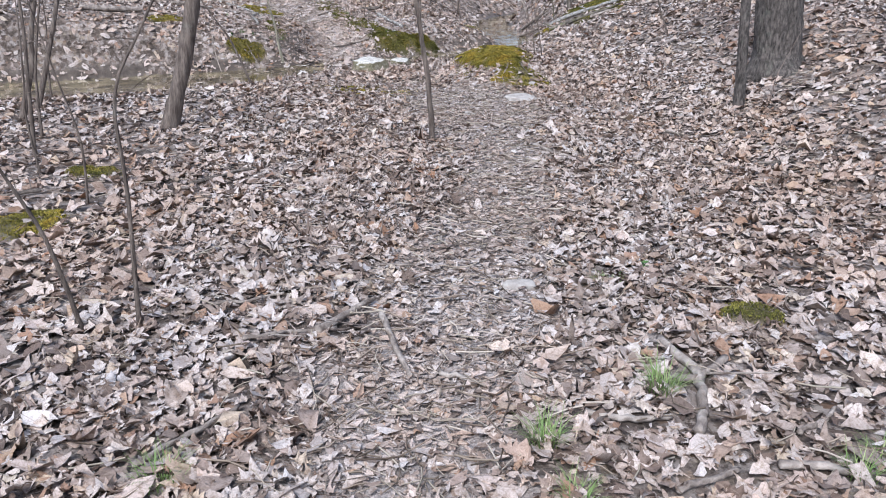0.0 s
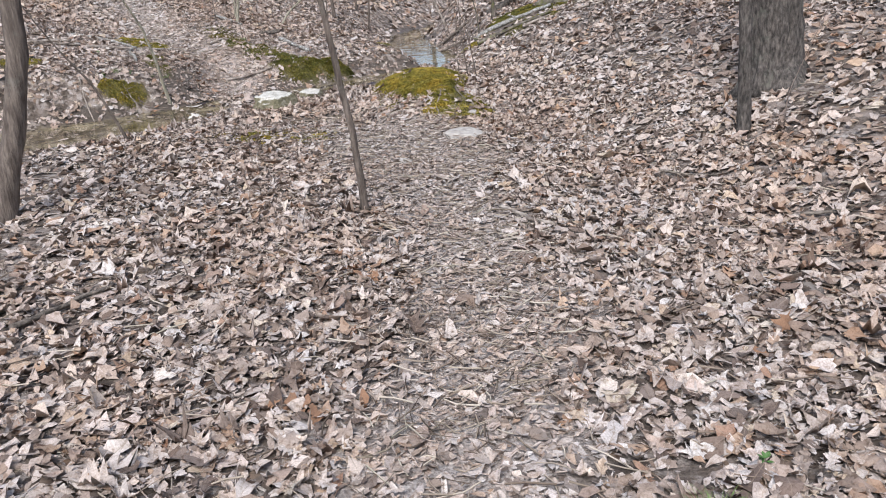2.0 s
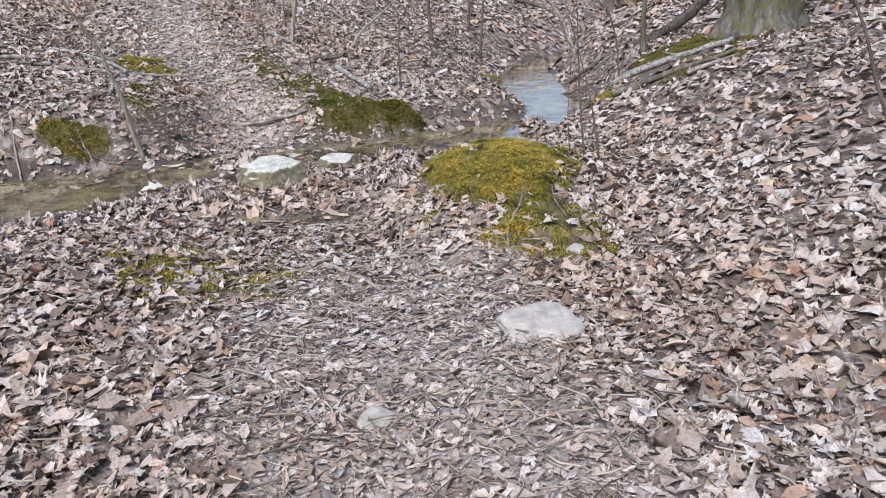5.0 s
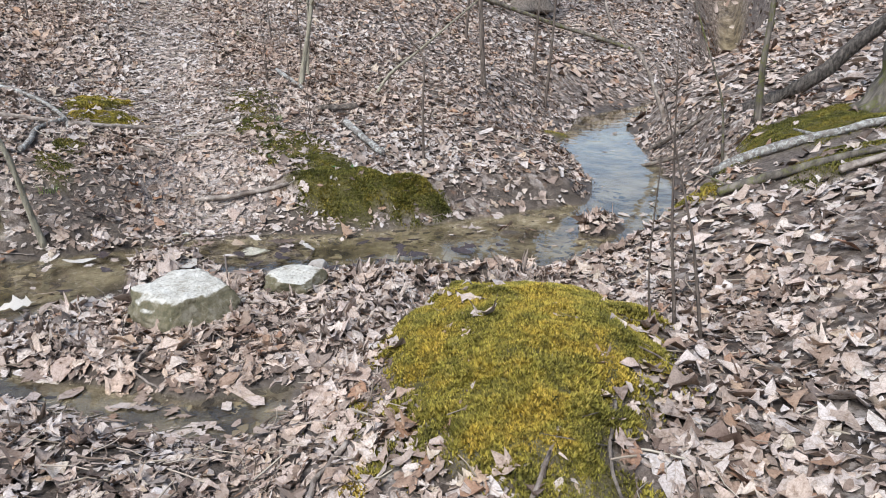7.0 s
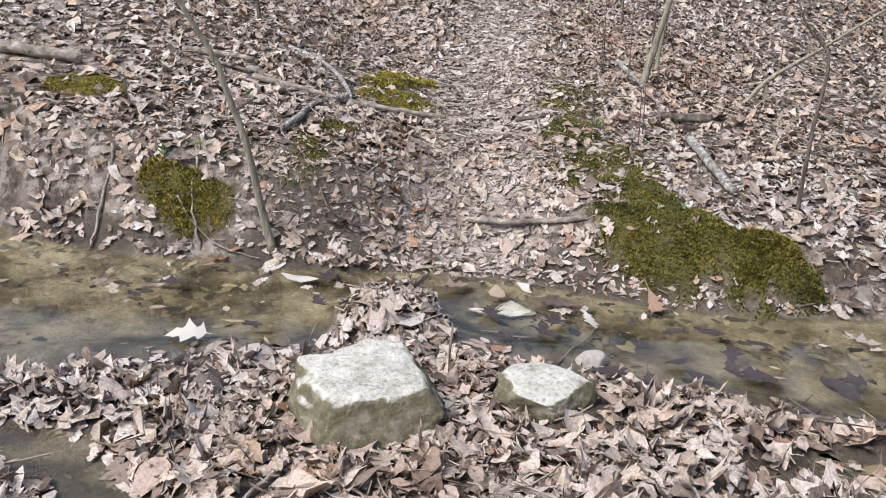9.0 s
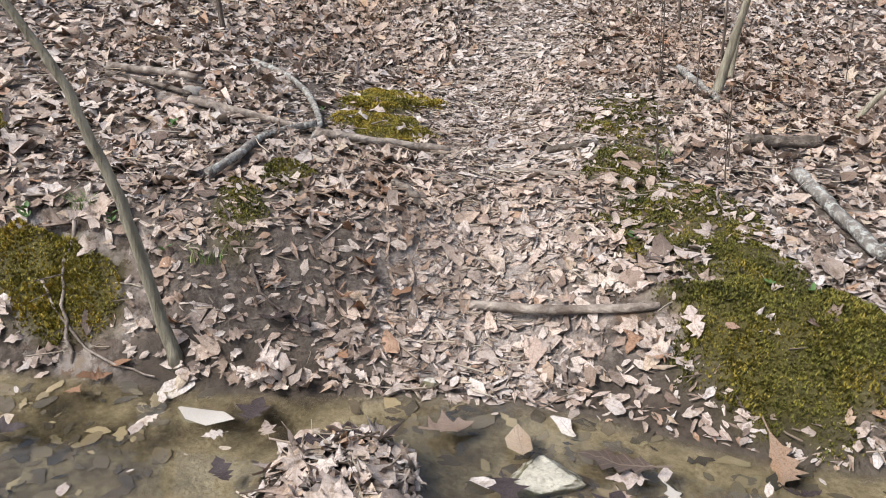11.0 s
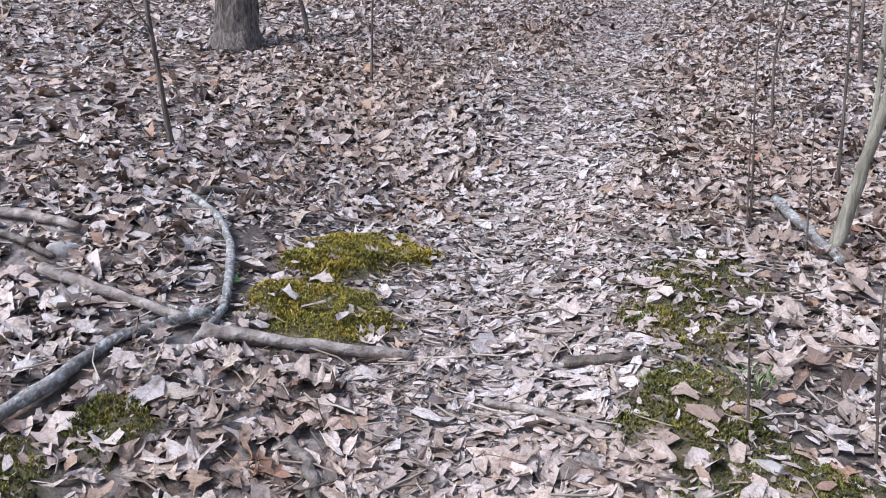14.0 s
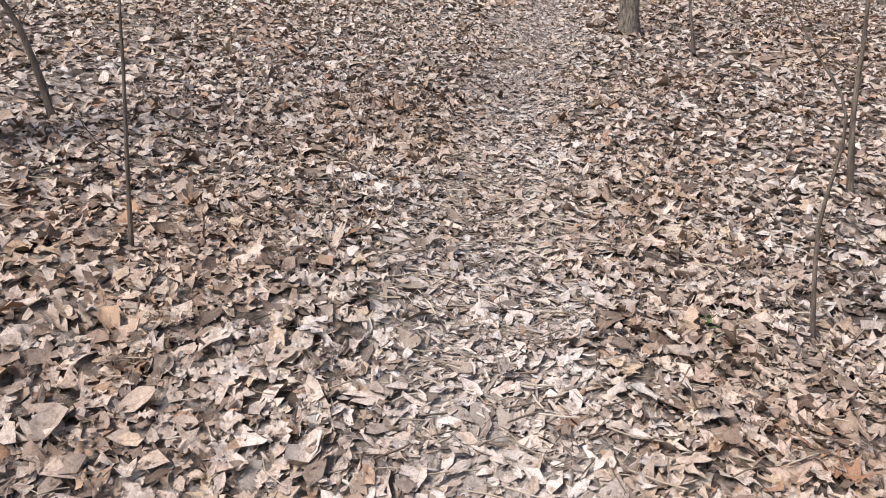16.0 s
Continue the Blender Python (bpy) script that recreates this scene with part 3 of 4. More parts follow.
STEM, TWIGGY, GREENISH = "thin bare brown sapling stem growing from leaf litter", "thin twiggy bare shoot growing from leaf litter", "slender leaning olive-barked sapling on the creek bank"
SAPLINGS = [
    (-.09, 6.75, [(-.03, -.01, .52), (-.09, -.01, .95), (-.13, -.02, 1.28)], .025, M_SAPLING, "slim dark sapling with a curved stem beside the path", 3.2, 2),
    (-2.56, 12.5, [(-.04, -.06, .31), (-.06, -.11, .57), (-.10, -.18, .82), (-.12, -.22, .96), (-.18, -.31, 1.15)], .022, M_OLIVE, GREENISH, 2.4, 3),
    (-2.02, 15.80, [(.05, .02, .28), (.10, .04, .56)], .027, M_OLIVE, "olive-grey sapling leaning over a lichened log", 2.8, 3),
    (-2.09, 16.21, [(.01, 0, .2), (.03, .01, .5)], .018, M_OLIVE, STEM, 2.3, 3),
    (-.45, 14.43, [(-.01, 0, .47), (0, 0, .83), (-.13, -.03, .99), (-.22, -.05, 1.17)], .013, M_SAPLING, "thin crooked forked sapling beyond the creek", 1.6, 5),
    (-.43, 17.88, [(-.03, 0, .51), (-.06, -.01, 1.03)], .033, M_SAPLING, STEM, 2.8, 6),
    (.25, 19.4, [(.06, 0, .81), (.09, 0, 1.43)], .022, M_SAPLING, STEM, 2.5, 5),
    (.02, 20.26, [(.02, 0, .61), (.04, 0, 1.1)], .022, M_SAPLING, STEM, 2.4, 5),
    (-1.1, 20.6, [(.05, 0, .6), (.02, 0, 1.2)], .022, M_SAPLING, STEM, 2.4, 5),
    (2.3, 15.34, [(-.01, 0, .45), (.01, 0, 1.0)], .034, M_BARK_MOSS, "mossy dead stem beside a fallen branch", 1.8, 3),
    (1.27, 11.41, [(-.05, .01, .42), (-.07, .01, .72)], .008, M_SAPLING, TWIGGY, 1.0, 2),
    (1.37, 11.35, [(-.07, .01, .38), (-.14, .02, .65)], .008, M_SAPLING, TWIGGY, .9, 2),
    (1.17, 11.40, [(-.03, 0, .27)], .006, M_SAPLING, TWIGGY, .5, 1),
    (-1.25, 3.15, [(.04, .02, .58), (.05, .03, .98), (.18, .10, 1.25)], .010, M_SAPLING, TWIGGY, 1.9, 4),
    (-1.48, 3.14, [(-.06, -.03, .42), (-.15, -.08, .73)], .010, M_SAPLING, TWIGGY, 1.5, 2),
    (-4.37, 8.41, [(.19, .10, .55), (.35, .19, 1.11)], .03, M_SAPLING, STEM, 2.6, 6),
    (-4.19, 7.75, [(.17, .10, .52), (.21, .12, .78)], .032, M_SAPLING, STEM, 2.4, 6),
    (-3.33, 6.34, [(.05, .02, .5), (.10, .04, 1.0)], .018, M_SAPLING, TWIGGY, 2.0, 6),
    (-2.4, 9.9, [(-.2, -.05, .55), (-.35, -.10, .81)], .016, M_SAPLING, STEM, 1.4, 2),
    (-4.92, 14.42, [(-.02, -.06, .58), (-.04, -.09, .99)], .016, M_SAPLING, STEM, 2.0, 4),
    (-5.19, 16.01, [(.01, .01, .49), (.01, .02, .93)], .009, M_SAPLING, TWIGGY, 1.8, 2),
    (-6.96, 16.74, [(-.06, -.09, .43), (-.15, -.21, .74)], .022, M_SAPLING, STEM, 1.8, 3),
    (-2.27, 16.52, [(-.02, 0, .59), (-.04, -.01, .95)], .009, M_SAPLING, TWIGGY, 1.7, 4),
    (-2.34, 15.73, [(-.01, 0, .27)], .006, M_SAPLING, TWIGGY, .8, 2),
    (-2.92, 17.27, [(-.03, 0, .41), (.01, 0, .81), (-.14, -.02, 1.08)], .010, M_SAPLING, TWIGGY, 1.4, 6),
    (-3.05, 19.12, [(-.04, 0, .45), (-.04, 0, .88)], .020, M_SAPLING, TWIGGY, 1.6, 6),
    (-5.01, 22.55, [(-.09, -.03, .56)], .018, M_SAPLING, STEM, 1.8, 3),
    (2.87, 10.41, [(-.12, .05, .28), (-.20, .07, .52)], .012, M_SAPLING, TWIGGY, 1.5, 3),
    (-1.32, 16.06, [(.16, .03, .20), (.42, .07, .41)], .020, M_OLIVE, "bent sapling leaning low over leaf litter", 1.2, 2),
    (-2.30, 5.0, [(.03, .01, .4), (-.04, .0, .8)], .009, M_SAPLING, TWIGGY, 1.5, 8),
    (-3.60, 7.0, [(.04, .02, .5), (.12, .04, .9)], .014, M_SAPLING, TWIGGY, 1.8, 9),
    (-2.95, 5.7, [(-.03, .01, .4), (.03, .0, .8)], .010, M_SAPLING, TWIGGY, 1.5, 8),
    (-4.6, 9.2, [(.03, .01, .4), (.10, .0, .8)], .012, M_SAPLING, TWIGGY, 1.6, 9),
    (2.0, 15.0, [(-.06, .01, .5), (-.20, .03, .9)], .012, M_BARK_MOSS, TWIGGY, 1.5, 8),
    (2.9, 7.1, [(.03, .02, .2), (.10, .03, .38)], .006, M_TWIG, TWIGGY, .6, 6),
    (-1.71, 14.38, [(-.02, .01, 0.16), (-.03, .0, 0.32)], .0045, M_SAPLING, TWIGGY, 0.30, 2),
    (-1.45, 14.51, [(-.02, .01, 0.18), (-.03, .0, 0.36)], .0045, M_SAPLING, TWIGGY, 0.34, 2),
    (-2.34, 15.71, [(-.02, .01, 0.25), (-.03, .0, 0.5)], .0045, M_SAPLING, TWIGGY, 0.48, 2),
    (-2.06, 15.62, [(-.02, .01, 0.30), (-.03, .0, 0.6)], .0045, M_SAPLING, TWIGGY, 0.58, 2),
    (-1.51, 14.7, [(-.02, .01, 0.20), (-.03, .0, 0.4)], .0045, M_SAPLING, TWIGGY, 0.38, 2),
    (-1.77, 14.52, [(-.02, .01, 0.12), (-.03, .0, 0.25)], .0045, M_SAPLING, TWIGGY, 0.23, 2),
    (-1.48, 16.54, [(-.02, .01, 0.25), (-.03, .0, 0.5)], .0045, M_SAPLING, TWIGGY, 0.48, 2),
    (-1.46, 17.6, [(-.02, .01, 0.23), (-.03, .0, 0.45)], .0045, M_SAPLING, TWIGGY, 0.43, 2),
]
for i, (x, y, bends, r, mat, label, tall, twigs) in enumerate(SAPLINGS):
    sapling(x, y, bends, r, mat, label, 40 + i, tall, twigs)


# ---- logs, branches and sticks on the ground ----
def stick(name, pts, radius, material, label, seed, lift=0.0, tip=.55, twigs=0, group=""):
    """A piece of dead wood that follows the ground through those plan points."""
    rnd = random.Random(seed)
    line = bend([(p[0], p[1], 0) for p in pts], 5, 0, rnd)
    x, y = arr([p.x for p in line]), arr([p.y for p in line])
    z = height(x, y) + mossy(x, y) * .02
    run = np.linspace(0, 1, len(z))
    keep = .8 if name == "root" else .25
    z = keep * z + (1 - keep) * np.polyval(np.polyfit(run, z, 1 if radius > .012 else 2), run)
    k = len(line) - 1
    spine = [Vector((p.x, p.y, z[j] + (radius * .2 if name == "root" else radius * .65) + .014 + lift)) for j, p in enumerate(line)]
    for j, p in enumerate(spine):
        p += Vector((rnd.uniform(-1, 1), rnd.uniform(-1, 1), rnd.uniform(-.3, .6))) * (radius * .22 + (.006 if name in ("root", "stick") else 0))
    rad = [radius * (1 - (1 - tip) * j / k) * rnd.uniform(.93, 1.07) for j in range(k + 1)]
    root = new(name)
    root.location = spine[0]
    tagged(root, label, name.replace("_", " "), group)
    local = [p - spine[0] for p in spine]
    part("wood", tube(local, rad, 10 if radius > .015 else 6, .22, 0, seed, .2), material, root)
    for _ in range(twigs):
        j = rnd.randint(1, k - 1)
        a = rnd.uniform(0, 2 * math.pi)
        w = Vector((math.cos(a), math.sin(a), .25))
        ln = rnd.uniform(.08, .25)
        part("stub", tube([local[j], local[j] + w * ln * .5, local[j] + w * ln], [radius * .4, radius * .3, radius * .15], 5), material, root)
    return root


STICKS = [
    ("fallen_log", [(-2.0, 13.36), (-1.65, 13.47), (-1.3, 13.59)], .026, M_LOG, "short barkless grey log lying across the path edge", .75, 1),
    ("fallen_log", [(-3.10, 13.62), (-2.85, 13.87), (-2.66, 14.10)], .030, M_LOG, "weathered pale log broken off at one end", .8, 0),
    ("fallen_branch", [(-4.27, 14.17), (-3.92, 14.13), (-3.62, 14.02), (-3.39, 13.88), (-3.22, 13.76), (-3.07, 13.58)], .024, M_LICHEN, "crooked branch covered with pale grey lichen", .8, 1),
    ("fallen_branch", [(-3.02, 12.98), (-3.08, 13.16), (-3.21, 13.43), (-3.18, 13.70)], .029, M_LICHEN, "mottled grey branch propped on another log", .75, 0),
    ("fallen_branch", [(-3.75, 13.38), (-3.45, 13.5), (-3.2, 13.62)], .028, M_LOG, "half-buried brown branch in leaf litter", .7, 0),
    ("fallen_log", [(-4.5, 13.36), (-4.25, 13.52), (-4.02, 13.6)], .032, M_LOG, "brown log half buried in dead leaves", .7, 0),
    ("fallen_branch", [(-4.39, 13.30), (-4.1, 13.40), (-3.85, 13.45)], .022, M_BARK, "dark branch half covered with dead leaves", .6, 1),
    ("fallen_branch", [(-4.2, 14.2), (-4.25, 14.35), (-4.15, 14.5)], .030, M_BARK_DARK, "dark rotten branch end among leaves", .6, 0),
    ("fallen_branch", [(-4.0, 14.48), (-3.88, 14.66), (-3.76, 14.85)], .014, M_BARK, "thin dark branch beside a moss patch", .6, 2),
    ("fallen_log", [(-1.58, 15.08), (-1.45, 15.2), (-1.30, 15.35)], .042, M_BARK, "short brown log in leaf litter", .9, 0),
    ("fallen_log", [(-1.26, 14.86), (-1.03, 14.60), (-.78, 14.32)], .042, M_LICHEN, "flaking lichened log sunk into leaf litter", .8, 1),
    ("fallen_log", [(-2.40, 16.12), (-2.13, 15.82), (-1.92, 15.60)], .032, M_LICHEN, "lichened log against the foot of a sapling", .7, 1),
    ("stick", [(-2.29, 14.37), (-2.18, 14.44), (-2.08, 14.49)], .022, M_BARK_DARK, "short dark stick on the path", .8, 0),
    ("stick", [(-2.36, 14.10), (-2.15, 14.14), (-1.98, 14.16)], .018, M_LOG, "short pale stick lying across the path", .7, 0),
    ("stick", [(-2.52, 13.56), (-2.4, 13.53), (-2.30, 13.48)], .024, M_BARK, "short curved dark stick on the path", .7, 0),
    ("stick", [(-2.49, 12.78), (-2.43, 12.77), (-2.36, 12.80)], .010, M_TWIG, "bent bare root on the muddy bank", .7, 1),
    ("stick", [(-3.10, 12.30), (-2.85, 12.33), (-2.58, 12.42)], .009, M_LOG, "thin bleached stick along the water's edge", .5, 2),
    ("stick", [(-3.12, 12.46), (-3.02, 12.34), (-2.88, 12.28)], .012, M_LOG, "pale stick propped on the mossy bank", .6, 1),
    ("stick", [(-3.55, 12.22), (-3.45, 12.05), (-3.38, 11.94)], .013, M_LOG, "bleached stick leaning into the creek", .7, 0),
    ("fallen_log", [(-5.5, 12.25), (-5.1, 12.5), (-4.75, 12.72)], .060, M_LOG, "thick weathered log on the far bank", .8, 0),
    ("stick", [(-.72, 3.02), (-.45, 3.14), (-.2, 3.20), (-.05, 3.24)], .010, M_TWIG, "long thin curved twig on dead leaves", .5, 3),
    ("bark_piece", [(-.25, 3.33), (-.18, 3.08), (-.09, 2.78)], .022, M_LOG, "splintered grey piece of wood beside the path", .6, 0),
    ("stick", [(-1.02, 3.37), (-.85, 3.43), (-.70, 3.49)], .014, M_LOG, "pale stick on dead leaves", .6, 0),
    ("stick", [(-.31, 3.83), (-.12, 3.87)], .011, M_LOG, "short pale stick beside the path", .7, 0),
    ("stick", [(-1.75, 5.42), (-1.58, 5.64), (-1.42, 5.85)], .022, M_BARK, "dark stick lying on dead leaves", .6, 1),
    ("bark_piece", [(-.50, 3.12), (-.38, 3.30), (-.28, 3.45)], .028, M_LOG, "splintered grey branch piece beside the path", .5, 0),
    ("stick", [(-.78, 3.02), (-.6, 3.10), (-.42, 3.18)], .014, M_LOG, "thin grey stick on dead leaves", .6, 2),
    ("stick", [(-.90, 2.2), (-.78, 2.36), (-.66, 2.53)], .016, M_LOG, "weathered grey stick on dead leaves", .6, 0),
    ("stick", [(.02, 2.81), (.10, 2.77), (.17, 2.71)], .016, M_LOG, "short pale stick on the path", .6, 0),
    ("stick", [(.76, 6.58), (.86, 6.3), (.99, 6.08)], .020, M_LOG, "grey stick at the edge of the path", .7, 0),
    ("stick", [(1.98, 7.05), (2.15, 6.90), (2.32, 6.72)], .014, M_BARK, "dark branch on dead leaves", .5, 3),
    ("stick", [(2.35, 5.9), (2.55, 5.75), (2.75, 5.72)], .016, M_BARK, "dark branch on the leafy slope", .5, 2),
    ("stick", [(-.04, 6.07), (.03, 6.2), (.11, 6.26)], .014, M_LOG, "short pale stick on the path", .7, 0),
    ("root", [(.16, 7.42), (.32, 7.36), (.46, 7.30)], .013, M_TWIG, "worn root crossing the path", .6, 0),
    ("root", [(.55, 7.15), (.70, 7.0), (.78, 6.75)], .012, M_TWIG, "worn root crossing the path", .6, 0),
    ("root", [(.90, 3.02), (.96, 2.75), (.93, 2.55), (.86, 2.36)], .026, M_LOG, "thick grey root beside the path", .9, 0),
    ("root", [(1.10, 2.84), (1.0, 2.74), (.88, 2.68)], .020, M_LOG, "forked pale root beside the path", .7, 1),
    ("root", [(.52, 2.49), (.65, 2.45), (.80, 2.46)], .018, M_LOG, "flat pale root in the path edge", .7, 0),
    ("root", [(1.06, 2.22), (1.28, 2.20)], .020, M_LOG, "pale root half covered with leaves", .7, 0),
    ("root", [(1.20, 2.40), (1.30, 2.46), (1.40, 2.57)], .014, M_LOG, "thin pale root beside the path", .6, 0),
    ("root", [(.72, 2.09), (.93, 2.18)], .018, M_LOG, "worn grey root beside the path", .7, 0),
    ("root", [(.82, 10.35), (.77, 10.1), (.71, 9.9), (.72, 9.68), (.56, 9.4)], .011, M_LOG, "long bent pale root at the foot of a mossy hump", .7, 2),
    ("root", [(.66, 9.57), (.5, 9.52), (.38, 9.42)], .012, M_LOG, "thin pale root on the path", .6, 0),
    ("root", [(.14, 10.45), (.09, 10.2), (.16, 9.76)], .015, M_LOG, "grey root beside wet path mud", .7, 0),
    ("root", [(-.26, 9.70), (-.05, 9.56), (.10, 9.37)], .017, M_LOG, "grey root in the wet path", .7, 0),
    ("stick", [(-.92, 13.05), (-.86, 12.6), (-.78, 12.2)], .010, M_TWIG, "bare twig lying over a creek stone", .6, 2),
    ("stick", [(-.05, 12.55), (.25, 12.75), (.62, 12.85)], .016, M_BARK_DARK, "wet dark stick in the creek", .6, 2),
    ("stick", [(-1.8, 11.75), (-1.62, 11.85), (-1.5, 12.0)], .010, M_TWIG, "wet twig at the water's edge", .6, 1),
    ("stick", [(-1.05, 11.25), (-1.0, 11.02), (-.85, 10.95)], .010, M_LOG, "pale twig among wet leaves", .6, 1),
    ("stick", [(1.0, 10.55), (.98, 10.28), (1.05, 10.05)], .009, M_BARK_DARK, "dark rotten stick at the foot of the mossy hump", .7, 2),
    ("stick", [(.85, 11.0), (1.15, 10.95), (1.3, 10.85)], .006, M_TWIG, "thin pale twig lying on moss", .5, 1),
    ("fallen_log", [(1.75, 13.9), (2.3, 14.0), (2.95, 14.0)], .055, M_LICHEN, "mossy fallen log on the creek bank", .6, 2),
    ("fallen_log", [(1.7, 13.25), (2.2, 13.25), (2.75, 13.2)], .040, M_BARK_MOSS, "rotten mossy log on the leafy bank", .6, 1),
    ("fallen_branch", [(2.3, 13.0), (2.9, 13.2), (3.5, 13.1)], .030, M_LOG, "pale fallen branch on the leafy bank", .6, 3),
    ("fallen_branch", [(1.55, 17.1), (1.8, 16.7), (2.3, 16.6)], .040, M_BARK_DARK, "dark wet branch at the pool edge", .6, 4),
    ("fallen_branch", [(1.35, 16.4), (1.62, 16.2), (2.0, 16.1)], .035, M_BARK_DARK, "dark rotten branch at the pool edge", .6, 3),
    ("fallen_log", [(-3.2, 24.5), (-.5, 25.4), (2.2, 25.2)], .07, M_BARK_MOSS, "long far log lying across the slope", .7, 2),
    ("fallen_log", [(4.1, 12.6), (4.6, 13.2), (5.6, 13.9)], .10, M_BARK_DARK, "dark fallen log beside the old tree", .7, 2),
    ("fallen_branch", [(-4.6, 10.9), (-4.1, 10.6), (-3.6, 10.5)], .022, M_BARK, "branch lying on the leafy bank", .6, 2),
    ("fallen_branch", [(-2.7, 5.2), (-3.0, 5.0), (-3.4, 5.1)], .02, M_BARK, "dark branch lying in leaf litter", .6, 3),
]
for i, (name, pts, r, mat, label, tip, twigs) in enumerate(STICKS):
    stick(name, pts, r * .76, M_DEADWOOD if mat in (M_BARK, M_BARK_DARK) else mat, label, 200 + i, 0, tip, twigs, "dead wood on the ground")

leaner = new("leaning_dead_trunk")
leaner.location = (2.42, 15.96, h1(2.42, 15.96))
tagged(leaner, "dark dead trunk leaning over the creek bank", "dead tree")
span = bend([(-.1, .02, -.05), (.41, -.08, .27), (.89, -.19, .77), (1.7, -.35, 1.6), (2.6, -.5, 2.6)], 4, .01, random.Random(5))
part("trunk", tube(span, [.075 - .0022 * j for j in range(len(span))], 12, .2, .1, 3, .2), M_BARK_DARK, leaner)
branchlets(leaner, "branch", span, .06, 5, .9, M_BARK_DARK, random.Random(6), .3, .6, 2)
arch = new("leaning_branch")
arch.location = (1.74, 17.65, h1(1.74, 17.65))
tagged(arch, "pale bare forked branch standing in the creek bank", "branch")
span = bend([(.02, 0, -.05), (-.12, .01, .35), (-.35, .03, .79), (-.66, .06, 1.04), (-.8, .1, 1.5)], 4, .008, random.Random(8))
part("stem", tube(span, [.028 - .001 * j for j in range(len(span))], 8, .2, 0, 4), M_LOG, arch)
branchlets(arch, "branch", span, .03, 6, .7, M_LOG, random.Random(9), .2, .5, 1)


# ---- stones ----
def stone(name, x, y, size, turn, material, label, seed, sink=.3, flat=0.0):
    """A block with broken faces and worn edges."""
    rnd = random.Random(seed)
    bm = bmesh.new()
    bmesh.ops.create_icosphere(bm, subdivisions=5 if size[0] > .15 else 3, radius=1.0)
    cuts = [(Vector((math.cos(a), math.sin(a), rnd.uniform(-.35, .75))).normalized(), rnd.uniform(.50, .82)) for a in [rnd.uniform(0, 6.28) for _ in range(9)]]
    cuts.append((Vector((rnd.uniform(-.25, .25), rnd.uniform(-.3, -.05), 1)).normalized(), .62 - flat))
    for v in bm.verts:
        for n, d in cuts:
            k = v.co.dot(n)
            if k > d:
                v.co -= n * (k - d) * .93
        v.co += v.co.normalized() * (.05 * noise.noise(v.co * 2.2 + Vector((seed, 0, 0))) + .035 * noise.noise(v.co * 6 + Vector((0, seed, 0))) + .026 * noise.noise(v.co * 13 + Vector((seed, seed, 0))) + .012 * noise.noise(v.co * 30 + Vector((seed, 0, seed))))
        v.co = Vector((v.co.x * size[0], v.co.y * size[1], v.co.z * size[2]))
    me = bpy.data.meshes.new(name)
    bm.to_mesh(me)
    bm.free()
    me.polygons.foreach_set("use_smooth", np.ones(len(me.polygons), bool))
    me.materials.append(material)
    ob = new(name, me)
    ob.matrix_world = pose(x, y, h1(x, y) + size[2] * (.6 - flat) * (1 - sink * 1.6), 0, 0, turn)
    return tagged(ob, label, "stone")


stone("boulder", -1.10, 11.64, (.33, .29, .21), 28, M_ROCK, "white limestone boulder with a mossy dirty side among leaves", 3, .36, .06)
stone("boulder", -.67, 12.10, (.21, .18, .11), 10, M_ROCK, "low pale limestone rock half covered with leaves", 5, .34)
stone("flat_stone", .82, 8.93, (.24, .19, .06), 15, M_SLAB, "flat grey stone slab set in the path", 7, .3, .1)
stone("flat_stone", .41, 3.64, (.10, .085, .04), 20, M_SLAB, "small flat pinkish stone on the path", 8, .3, .1)
stone("stone", -1.30, 12.90, (.16, .10, .07), 30, M_ROCK, "pale flat stone in the creek", 9, .2, .1)
stone("stone", -.74, 12.60, (.07, .06, .05), 60, M_SLAB, "small grey stone behind a creek rock", 10, .2)
stone("stone", 1.06, 9.79, (.075, .06, .04), 10, M_SLAB, "small grey stone beside the mossy hump", 11, .4)
stone("stone", -1.85, 13.02, (.05, .04, .035), 40, M_ROCK, "small pale pebble at the water's edge", 12, .2)
stone("stone", -3.9, 13.5, (.06, .05, .04), 70, M_SLAB, "small brown stone on dead leaves", 13, .2)
stone("stone", -1.62, 14.30, (.05, .035, .03), 15, M_SLAB, "small brown stone on moss", 14, .2)
stone("stone", .28, 8.2, (.09, .08, .03), 55, M_SLAB, "small flat stone set in the path", 15, .35, .1)
stone("stone", -1.75, 11.7, (.09, .06, .05), 15, M_SLAB, "dark wet stone at the water's edge", 16, .3)


